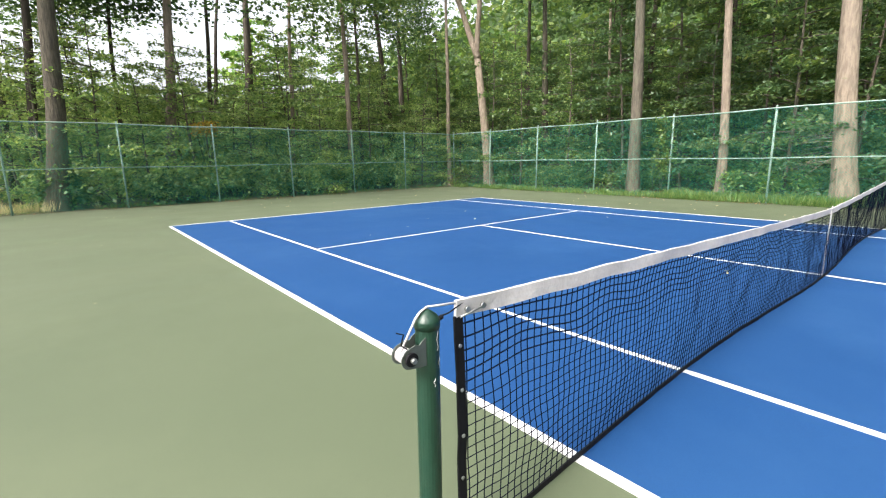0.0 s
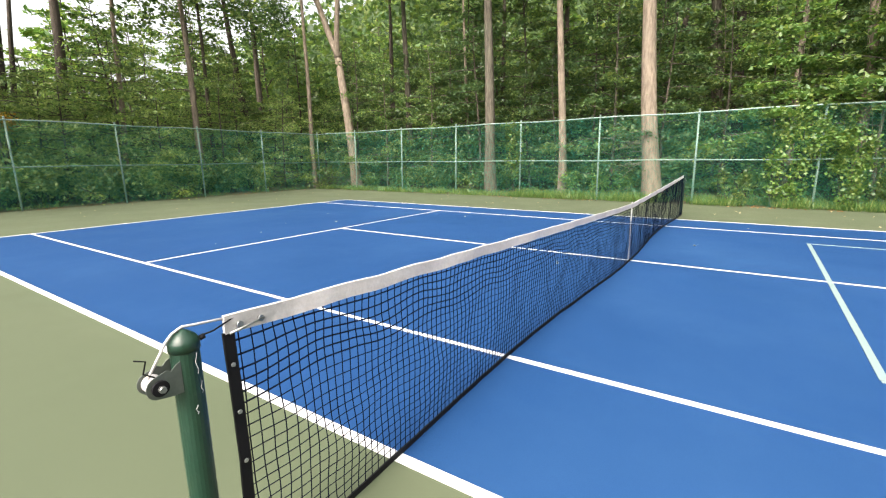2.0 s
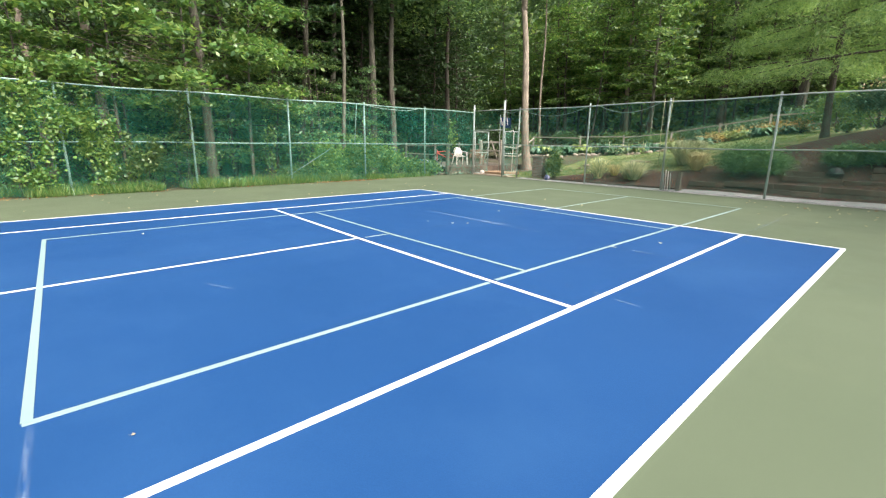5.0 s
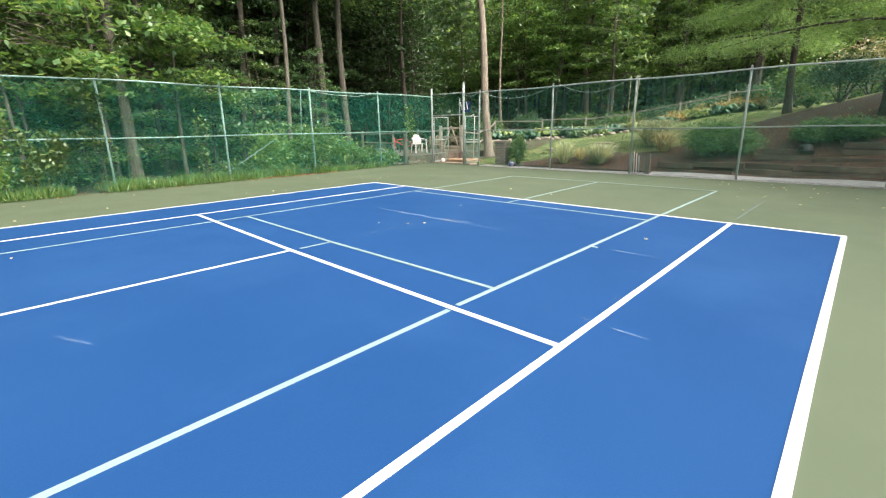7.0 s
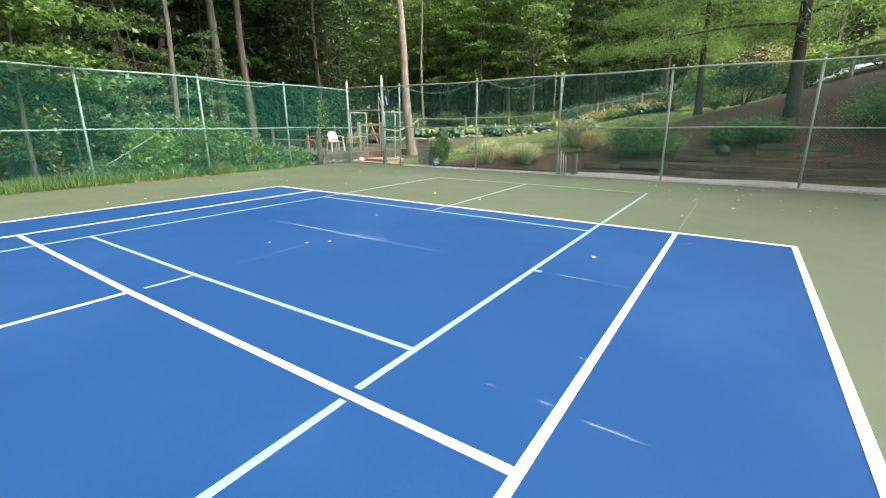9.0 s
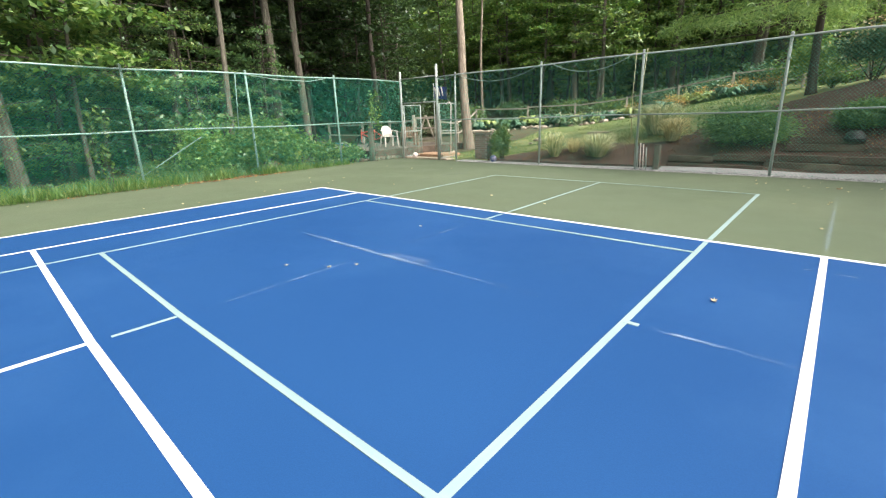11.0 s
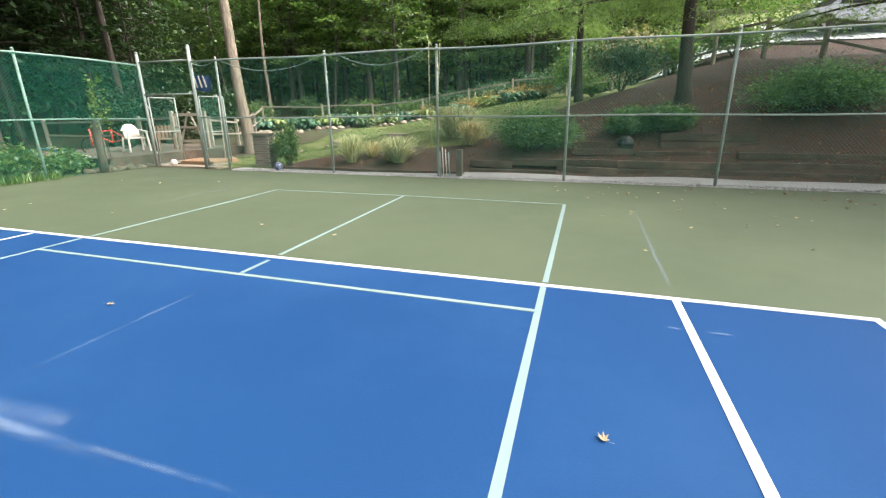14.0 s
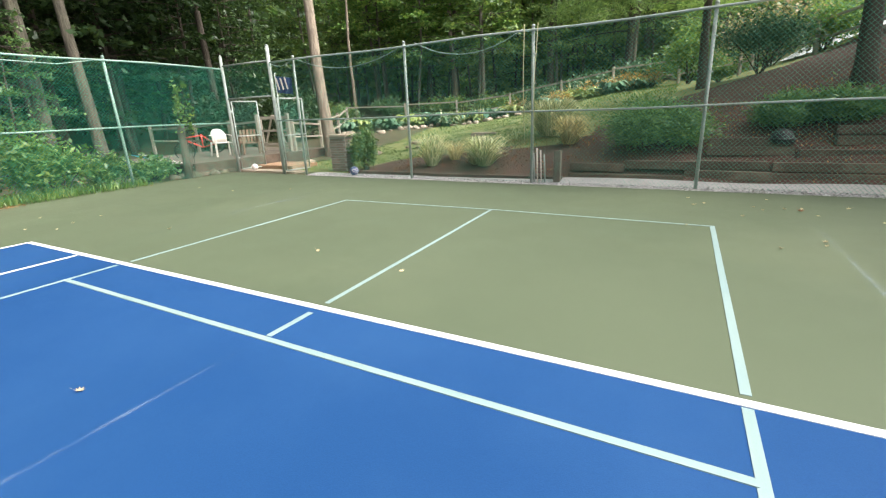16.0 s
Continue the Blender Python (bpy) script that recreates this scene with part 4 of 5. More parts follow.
def monobloc(m):
    r = root("garden_chair", m, "white moulded plastic garden armchair on the deck", "chair")
    seat = box(-0.24, 0.24, -0.24, 0.22, 0.40, 0.425)
    part("seat", seat, M_PLASTIC, r, "", False, 0.02)
    v, f = [], []
    n = 12
    for i in range(n + 1):
        a = -0.95 + 1.9 * i / n
        x, y = 0.27 * math.sin(a), 0.05 + 0.21 * math.cos(a)
        top = 0.84 - 0.20 * (abs(a) / 0.95) ** 2.5
        for z, t in ((0.42, 0), (0.62, 0.03), (top, 0.09)):
            v += [(x * (1 + t), y + t, z), (x * (1 + t) * 0.93, y + t - 0.022, z)]
    for i in range(n):
        b, c = 6 * i, 6 * i + 6
        for k in (0, 2):
            f += [(b + k, c + k, c + k + 2, b + k + 2), (b + k + 1, b + k + 3, c + k + 3, c + k + 1)]
        f += [(b + 4, c + 4, c + 5, b + 5), (b, b + 1, c + 1, c)]
    f += [(0, 2, 3, 1), (2, 4, 5, 3), (6 * n, 6 * n + 1, 6 * n + 3, 6 * n + 2), (6 * n + 2, 6 * n + 3, 6 * n + 5, 6 * n + 4)]
    raw("backrest", v, f, M_PLASTIC, r, "", "", True)
    for sx in (-1, 1):
        part("armrest", beam((sx * 0.29, -0.26, 0.61), (sx * 0.26, 0.24, 0.66), 0.055, 0.025), M_PLASTIC, r, "", False, 0.008)
        for y0, y1, z1 in ((-0.28, -0.24, 0.62), (0.28, 0.18, 0.45)):
            part("leg", beam((sx * 0.29, y0, 0.0), (sx * 0.26, y1, z1), 0.05, 0.05), M_PLASTIC, r, "", False, 0.012)


monobloc(pose(17.3, -19.85, 0.345, 0, 0, -108) @ Matrix.Scale(1.1, 4))

bench = root("slatted_armchair", pose(16.75, -20.6, 0.345, 0, 0, -115), "brown slatted wooden armchair on the deck", "chair")
for k in range(5):
    part("seat_slat", box(-0.3, 0.3, -0.25 + 0.1 * k, -0.17 + 0.1 * k, 0.38, 0.405), M_BENCH, bench)
    part("back_slat", box(-0.28 + 0.12 * k, -0.2 + 0.12 * k, 0.26, 0.285, 0.36, 0.85), M_BENCH, bench)
for sx in (-0.32, 0.32):
    part("armrest", box(sx - 0.045, sx + 0.045, -0.3, 0.28, 0.58, 0.605), M_BENCH, bench)
    for y in (-0.25, 0.25):
        part("leg", box(sx - 0.03, sx + 0.03, y - 0.03, y + 0.03, 0, 0.58), M_BENCH, bench)

bike = root("bicycle", pose(18.1, -19.62, 0.345, 0, 12, 50), "red bicycle leaning behind the white chair", "bicycle")
for x in (-0.5, 0.5):
    ring = [(x + 0.31 * math.cos(a), 0, 0.32 + 0.31 * math.sin(a)) for a in np.linspace(0, 2 * math.pi, 25)]
    tyre = tube("wheel", ring, 0.02, M_BLACK, bike, "black tyre", 6)
    for k in range(8):
        a = k * math.pi / 8
        tube("spoke", [(x - 0.29 * math.cos(a), 0, 0.32 - 0.29 * math.sin(a)), (x + 0.29 * math.cos(a), 0, 0.32 + 0.29 * math.sin(a))], 0.003, M_STEEL, tyre, "", 4)
for a, b in (((-0.5, 0, 0.32), (-0.1, 0, 0.3)), ((-0.1, 0, 0.3), (-0.2, 0, 0.75)), ((-0.2, 0, 0.7), (0.38, 0, 0.75)), ((-0.1, 0, 0.3), (0.38, 0, 0.7)), ((-0.5, 0, 0.32), (-0.2, 0, 0.7)), ((0.38, 0, 0.88), (0.5, 0, 0.32))):
    tube("frame_tube", [a, b], 0.022, M_RED, bike, "red frame tube", 8)
part("saddle", box(-0.34, -0.1, -0.06, 0.06, 0.77, 0.82), M_BLACK, bike, "", False, 0.02)
tube("handlebar", [(0.34, -0.28, 0.93), (0.39, 0, 0.9), (0.34, 0.28, 0.93)], 0.013, M_BLACK, bike, "", 6)

for k, (y, rz, tip) in enumerate(((-17.3, 24, M_TEAL), (-17.5, 30, M_PLASTIC))):
    pd = root("paddle", pose(16.5, y, 0.28, 0, -18, rz + 60), "white paddle with coloured blade lying against rails", "paddle", "paddles")
    tube("shaft", [(-0.9, 0, 0.15), (0.5, 0, 0.15)], 0.018, M_PLASTIC, pd, "", 8)
    part("blade", box(0.45, 0.95, -0.1, 0.1, 0.14, 0.165), tip, pd, "", False, 0.01)
tube("log_post", [(15.5, -17.3, -0.1), (15.49, -17.32, 0.5), (15.52, -17.34, 1.1), (15.5, -17.36, 1.5)], [0.12, 0.105, 0.1, 0.085], M_WOOD, None, "", 12)
tagged(bpy.data.objects["log_post"], "old grey-brown log post wrapped in vine behind the fence", "post")
hook = tube("shepherd_hook", [(14.05, -20.4, 0.0), (14.0, -20.4, 1.5), (13.98, -20.4, 2.05), (14.05, -20.4, 2.16), (14.16, -20.4, 2.14), (14.2, -20.4, 2.05)], 0.02, M_PLASTIC, None, "", 8)
tagged(hook, "thin white hooked garden pole outside the gate", "garden pole")


def rail_fence(stations, h, label, rails=(0.42, 0.9)):
    """A split-rail fence that follows the ground: posts at the stations, rough rails between."""
    r = root("split_rail_fence", pose(0, 0, 0), label, "fence", "split-rail fences")
    P = [Vector((x, y, height(x, y) if z is None else z)) for x, y, z in stations]
    for p in P:
        part("post", beam(p - Z * 0.2, p + Z * h + Vector((0.02, 0.01, 0)), 0.13, 0.11), M_RAIL, r, "", False, 0.015)
    for a, b in zip(P, P[1:]):
        for k in rails:
            w = rng.normal(size=2) * 0.04
            part("rail", beam(a + Z * (k * h + w[0]), b + Z * (k * h + w[1]), 0.10, 0.075), M_RAIL, r, "", False, 0.015)


rail_fence([(17.45, -21.75, 0.36), (19.6, -22.0, 0.33), (22.0, -22.1, 0.2), (24.5, -21.6, 0.25)], 1.2, "grey split-rail fence behind the deck")
rail_fence([(16.05, -22.0, 0.35), (17.5, -25.0, None), (19.0, -28.0, None), (20.5, -30.6, None), (17.0, -31.4, None), (14.2, -32.2, None), (11.4, -32.9, None), (8.8, -33.2, None), (6.4, -33.5, None), (3.6, -33.9, None), (0.8, -34.3, None)], 1.15, "long grey split-rail fence along the hosta bed")
rail_fence([(1.4, -32.0, None), (-0.6, -30.2, None), (-1.9, -28.0, None), (-2.9, -26.0, None), (-3.75, -24.0, None), (-5.0, -21.8, None)], 1.2, "weathered split-rail fence beside the drive")

wg = root("wooden_gate", pose(16.68, -21.6, 0.345, 0, 0, 12), "weathered wooden garden gate with two slanting braces", "gate")
for x in (-0.68, 0.62):
    part("gate_post", box(x - 0.06, x + 0.06, -0.06, 0.06, 0.0, 1.36), M_RAIL, wg, "", False, 0.012)
for z, h in ((1.17, 0.1), (0.72, 0.08), (0.22, 0.09)):
    part("bar", box(-0.62, 0.56, -0.02, 0.02, z, z + h), M_RAIL, wg, "", False, 0.006)
for a, b in ((-0.5, -0.06), (0.42, -0.02)):
    part("brace", beam((a, -0.04, 0.2), (b, -0.04, 1.32), 0.1, 0.035), M_RAIL, wg, "", False, 0.006)

flag = root("flag", pose(14.75, -20.6, 0), "small blue and white flag on a pole", "flag")
tube("pole", [(0.35, 0, 0.0), (0.35, 0, 2.95)], 0.018, M_GALV_SOUTH, flag, "", 8)
v, f = [], []
for i in range(13):
    for j in range(7):
        x, z = 0.33 - 0.75 * i / 12, 2.85 - 0.5 * j / 6 - 0.1 * (i / 12)
        v.append((x, 0.05 * math.sin(i * 1.1 + j * 0.3) * i / 12, z))
f = [(i * 7 + j, i * 7 + j + 1, i * 7 + 8 + j, i * 7 + 7 + j) for i in range(12) for j in range(6)]
cl = raw("cloth", v, f, M_FLAG, flag, "dark blue cloth", "", True)
for i in (3, 6, 9):
    part("stripe", beam((0.33 - 0.75 * i / 12, 0.075, 2.42), (0.33 - 0.75 * (i - 1.5) / 12, 0.075, 2.78), 0.012, 0.055), M_PLASTIC, flag, "pale stripe")

# brick pillar
pil = root("brick_pillar", pose(11.75, -19.62, 0.1, 0, 0, 12), "short grey-brown brick pillar with flat stone cap", "pillar")
part("core", box(-0.235, 0.235, -0.235, 0.235, -0.15, 0.86), M_MORTAR, pil)
bb = box(-0.102, 0.102, -0.045, 0.045, -0.029, 0.029)
bmesh.ops.bevel(bb, geom=bb.edges[:], offset=0.005, segments=1, affect="EDGES")
brick_mesh = bpy.data.meshes.new("brick")
bb.to_mesh(brick_mesh)
bb.free()
brick_mesh.materials.append(M_BRICK)
for c in range(13):
    z = -0.04 + 0.069 * c
    for side in range(4):
        for k in range(2):
            b = new("brick", brick_mesh)
            b.parent = pil
            off = -0.108 + 0.216 * k + (0.05 if c % 2 else -0.02)
            b.matrix_local = pose(0, 0, 0, 0, 0, 90 * side) @ pose(off * 0.9, -0.2 - 0.004 * random.random(), z, 0, 0, random.uniform(-1.5, 1.5))
part("cap", box(-0.31, 0.31, -0.31, 0.31, 0.865, 0.93), M_ROCK, pil, "grey stone cap", False, 0.015)

# ball
bm = bmesh.new()
bmesh.ops.create_icosphere(bm, subdivisions=3, radius=0.12)
ball = tagged(part("ball", bm, M_BALLBLUE, None, "", True), "white and navy football on the gravel edge", "ball")
ball.location = (10.75, -18.85, 0.115)
for k in range(8):
    d = Vector(((1, 0, 0.3), (-0.5, 0.85, 0.2), (-0.4, -0.8, 0.4), (0.1, 0.2, 1), (0.5, 0.75, -0.3), (0.5, -0.8, -0.2), (-0.95, 0.2, 0.35), (-0.85, 0.3, -0.5))[k]).normalized()
    bm = bmesh.new()
    bmesh.ops.create_circle(bm, cap_ends=True, segments=5, radius=0.052)
    bmesh.ops.subdivide_edges(bm, edges=bm.edges[:], cuts=1)
    bm.transform(Matrix.Translation(d * 0.119) @ d.to_track_quat("Z", "Y").to_matrix().to_4x4())
    for w in bm.verts:
        w.co = w.co.normalized() * 0.1212
    part("panel", bm, M_PLASTIC, ball, "white panel")
bm = bmesh.new()
bmesh.ops.create_icosphere(bm, subdivisions=3, radius=0.1)
b2 = tagged(part("ball", bm, M_PLASTIC, None, "", True), "small pale ball beside the gate post", "ball")
b2.location = (14.75, -18.98, 0.12)


# ---- plants ----
def blades(name, x, y, n, r0, h, spread, w, material, label, category="grass", z=None, group="", stiff=0.6):
    """A clump of arching blades, each of three joined quads."""
    z = height(x, y) if z is None else z
    root_ob = root(name, pose(x, y, z), label, category, group)
    a = rng.uniform(0, 2 * math.pi, n)
    base = np.stack([np.cos(a), np.sin(a), np.zeros(n)], 1) * (rng.uniform(0, 1, (n, 1)) ** 0.5 * r0)
    out = np.stack([np.cos(a + rng.normal(size=n) * 0.5), np.sin(a + rng.normal(size=n) * 0.5), np.zeros(n)], 1)
    hh = h * rng.uniform(0.35, 1.1, (n, 1))
    sp = spread * rng.uniform(0.2, 1.1, (n, 1))
    side = np.stack([-out[:, 1], out[:, 0], np.zeros(n)], 1) * w / 2
    st, up = [], np.array([0, 0, 1.0])
    for t in (0.0, 0.4, 0.75, 1.0):
        c = base + out * sp * t ** 1.3 + up * hh * (t - (1 - stiff) * 0.8 * t ** 3)
        k = (1.0, 0.9, 0.6, 0.12)[len(st) // 2]
        st += [c - side * k, c + side * k]
    v = np.stack(st, 1).reshape(-1, 3)
    f = [(8 * i + j, 8 * i + j + 1, 8 * i + j + 3, 8 * i + j + 2) for i in range(n) for j in (0, 2, 4)]
    raw("leaf_clump" if w > 0.1 else "blade_clump", v, f, material, root_ob)
    return root_ob


for x, y, n, r0, h, sp, mt, lab in (
        (9.0, -20.0, 420, 0.13, 1.5, 0.62, M_SILVER, "pale striped ornamental grass clump in mulch"), (7.42, -19.85, 620, 0.16, 1.35, 0.68, M_SILVER, "rounded pale striped grass clump in mulch"),
        (6.38, -22.3, 1300, 0.36, 1.75, 0.75, M_SILVER, "large silvery ornamental grass clump"), (5.62, -21.1, 600, 0.16, 1.25, 0.5, M_STRAW, "dry straw-coloured grass clump"),
        (8.6, -20.6, 200, 0.12, 0.9, 0.5, M_STRAW, "dry straw-coloured grass clump"), (7.75, -20.0, 130, 0.1, 0.75, 0.6, M_STRAW, "dry straw-coloured grass clump")):
    blades("ornamental_grass", x, y, n, r0, h, sp, 0.02, mt, lab, "grass", None, "ornamental grasses", 0.3)


def bush(name, x, y, rx, ry, rz, n, leaf, width, material, label, bark=M_BARK_DARK, lumps=16, category="shrub", group="", lift=0.0, flat=0.7):
    """A shrub of stems and lumpy leaf masses."""
    z = height(x, y) if not (-7 < x < 15.3 and y > -18.6) else 0.0
    r = root(name, pose(x, y, z), label, category, group)
    c = unit(rng.normal(size=(lumps, 3))) * rng.uniform(0.35, 0.85, (lumps, 1)) * (rx, ry, rz * 0.55)
    c[:, 2] = np.abs(c[:, 2]) + rz * 0.3 + lift
    k = rng.integers(0, lumps, n)
    p = c[k] + rng.normal(size=(n, 3)) * (rx * 0.2, ry * 0.2, rz * 0.13)
    p[:, 2] = np.maximum(p[:, 2], 0.03)
    a, s = leaf_frames(n, leaf, width, flat)
    if width < leaf * 0.3:
        out = unit((p - c[k]) * (1, 1, 0.45) + (0, 0, 0.04))
        a = unit(unit(a) * 0.8 + out) * np.linalg.norm(a, axis=1, keepdims=True)
    quads("leaves", p, a, s, material, r)
    stems = [tube_data([(0.05 * math.cos(i), 0.05 * math.sin(i), -0.1), tuple(c[i] * (0.5, 0.5, 0.55)), tuple(c[i])], [0.02, 0.014, 0.005], 5, False) for i in range(min(lumps, 9))]
    raw("stem", *join(stems), bark, r, "", "", True)
    return r


bush("shrub", 10.98, -19.7, 0.42, 0.42, 1.4, 3000, 0.09, 0.05, M_LEAF_SUN, "small upright green shrub beside the pillar")
for x, y, rx, ry, rz, n in ((3.75, -20.15, 1.15, 0.7, 1.15, 9000), (1.3, -20.6, 0.62, 0.5, 0.72, 4200), (0.5, -20.6, 0.7, 0.5, 0.72, 4000), (-2.6, -20.7, 1.7, 0.9, 1.2, 8000)):
    bush("juniper", x, y, rx, ry, rz, int(n * 2.2), 0.095, 0.028, M_JUNIPER, "spreading feathery green juniper on the mulched bank", lumps=40, group="junipers")
bush("small_maple", 1.3, -26.6, 1.35, 1.2, 1.5, 5200, 0.1, 0.05, M_BLUEGREEN, "small dark weeping maple on the slope", lumps=22, category="tree", lift=0.35)
bush("shrub", 2.3, -27.3, 0.5, 0.5, 0.5, 700, 0.12, 0.06, M_LEAF_SUN, "low bright green shrub on the slope")
for x, y, rx, rz, mt, lab in ((0.6, -30.5, 1.8, 2.6, M_PINK, "pinkish smoke bush"), (-0.9, -30.8, 1.5, 2.2, M_LEAF_SUN, "bright yellow-green shrub"), (3.2, -31.5, 1.6, 2.4, M_LEAF_SUN, "yellow-green shrub"), (-3.0, -29.8, 1.5, 1.3, M_LEAF, "clipped green shrub"),
                              (5.4, -36.2, 1.8, 1.5, M_BLUEGREEN, "dark rhododendron"), (8.0, -36.2, 1.9, 1.5, M_BLUEGREEN, "dark rhododendron"), (10.6, -36.0, 1.8, 1.5, M_BLUEGREEN, "dark rhododendron"), (13.2, -35.4, 1.6, 1.4, M_LEAF, "green shrub"),
                              (16.0, -34.5, 1.7, 1.5, M_LEAF, "green shrub"), (19.5, -33.8, 1.7, 1.5, M_LEAF_DEEP, "green shrub"), (22.5, -31.5, 1.8, 1.6, M_LEAF, "green shrub"), (2.0, -36.8, 2.2, 2.0, M_LEAF, "green shrub"), (-1.5, -36.0, 2.2, 2.4, M_LEAF, "green shrub"), (-5.0, -34.0, 2.5, 2.8, M_LEAF_SUN, "tall leafy shrub"), (-8.0, -33.0, 2.5, 3.0, M_LEAF, "tall leafy shrub")):
    bush("shrub", x, y, rx, rx * 0.8, rz, 2600, 0.15, 0.08, mt, lab + " beyond the rail fence", group="border shrubs")
for k in range(66):
    t = (k // 2) / 32
    x = 20.0 - 15.5 * t + rng.normal() * 0.3
    y = -28.9 - 2.6 * min(1, t * 2.2) + rng.normal() * 0.3 - 1.5 * (k % 2)
    s = rng.uniform(0.75, 1.3)
    if x < 11 and k % 4 == 0:
        bush("perennial", x, y, 0.7, 0.6, 0.9, 420, 0.13, 0.04, M_RUST, "rust and gold flowering perennial clump", group="bed plants")
    else:
        blades("hosta", x, y, 60, 0.15 * s, 1.0 * s, 0.8 * s, 0.24 * s, (M_HOSTA, M_HOSTA_DEEP, M_HOSTA_DEEP, M_HOSTA_GOLD)[int(rng.integers(0, 4))], "broad-leaved hosta clump in the border bed", "hosta", None, "hostas", 0.05)
for x, y in ((13.9, -30.6), (13.2, -31.0), (12.3, -30.9), (8.2, -32.0), (7.7, -32.1)):
    blades("hosta_flowers", x, y, 22, 0.4, 1.0, 0.3, 0.025, M_SILVER, "pale hosta flower stalks above the leaves", "flower", None, "hosta flowers", 0.9)


def boulder(x, y, r, flat, label="tan rounded fieldstone edging the border", material=M_ROCK):
    bm = bmesh.new()
    bmesh.ops.create_icosphere(bm, subdivisions=2, radius=1)
    o = rng.uniform(0, 50)
    for w in bm.verts:
        w.co *= 0.8 + 0.45 * noise.noise(w.co * 1.3 + Vector((o, 0, 0)))
        w.co.x, w.co.y, w.co.z = w.co.x * r, w.co.y * r * 0.8, w.co.z * r * flat
    ob = part("boulder", bm, material, None, "", True)
    ob.matrix_world = pose(x, y, height(x, y) + r * flat * 0.3, 0, 0, rng.uniform(0, 360))
    tagged(ob, label, "stone", "border stones")


for k in range(30):
    t = k / 29
    boulder(18.8 - 8.5 * t + rng.normal() * 0.15, -27.9 - 2.6 * min(1, t * 1.6) + rng.normal() * 0.2, rng.uniform(0.14, 0.32), rng.uniform(0.45, 0.7))
for k in range(9):
    boulder(12.4 + rng.uniform(-0.6, 2.2), -21 - rng.uniform(0, 5), rng.uniform(0.15, 0.3), 0.5)
for k in range(7):
    boulder(15.68 - 0.05 * k, -17.0 - 0.27 * k, rng.uniform(0.2, 0.28), 0.6, "rough dark brown stone in a low ledge under the deck", M_LEDGE)
bm = box(-0.5, 0.5, -0.3, 0.3, -0.1, 0.06)
ob = tagged(part("stepping_stone", bm, M_ROCK, None, "", False, 0.03), "flat pale stepping stone in the lawn", "stone")
ob.location = (9.6, -25.2, height(9.6, -25.2) + 0.02)


# landscape timbers that hold the bank
def timber(x0, x1, y, z, h=0.16):
    tagged(part("landscape_timber", beam((x0, y, z - h / 2), (x1, y + rng.normal() * 0.03, z - h / 2 + rng.normal() * 0.01), 0.15, h), M_TIMBER, None, "", False, 0.012), "dark weathered landscape timber set in the mulched bank", "timber", "landscape timbers")


for x0, x1, y, z in ((5.2, 3.0, -19.3, 0.16), (5.2, 4.1, -19.42, 0.36), (4.1, 2.75, -19.42, 0.42), (3.0, 1.6, -19.38, 0.26), (2.95, 1.65, -19.5, 0.43), (2.65, 1.25, -19.85, 0.66), (2.62, 1.25, -19.92, 0.82), (1.6, -0.9, -19.36, 0.24), (1.6, -0.9, -19.46, 0.42),
                     (1.2, -0.8, -19.8, 0.62), (0.66, -1.4, -20.0, 0.84), (0.66, -1.4, -20.12, 1.02), (-0.9, -3.4, -19.36, 0.26), (-0.9, -3.4, -19.48, 0.44), (-0.9, -3.6, -19.66, 0.64), (-3.4, -6.0, -19.4, 0.3), (-3.4, -6.0, -19.55, 0.5), (5.3, 8.6, -19.15, 0.09), (8.6, 11.2, -19.2, 0.08)):
    timber(x0, x1, y, z)

lamp = root("garden_spotlight", pose(1.45, -19.95, 0.80, 0, 0, 20), "black round garden spotlight on the timbers", "lamp")
bm = bmesh.new()
bmesh.ops.create_uvsphere(bm, u_segments=16, v_segments=8, radius=0.19)
bmesh.ops.delete(bm, geom=[q for q in bm.verts if q.co.z < -0.02], context="VERTS")
part("dome", bm, M_BLACK, lamp, "", True)
tube("rim", [(0.2 * math.cos(a), 0.2 * math.sin(a), 0.0) for a in np.linspace(0, 2 * math.pi, 17)], 0.02, M_BLACK, lamp, "dark rim", 6)
part("base_block", box(-0.16, 0.16, -0.14, 0.14, -0.08, 0.0), M_BLACK, lamp, "", False, 0.02)


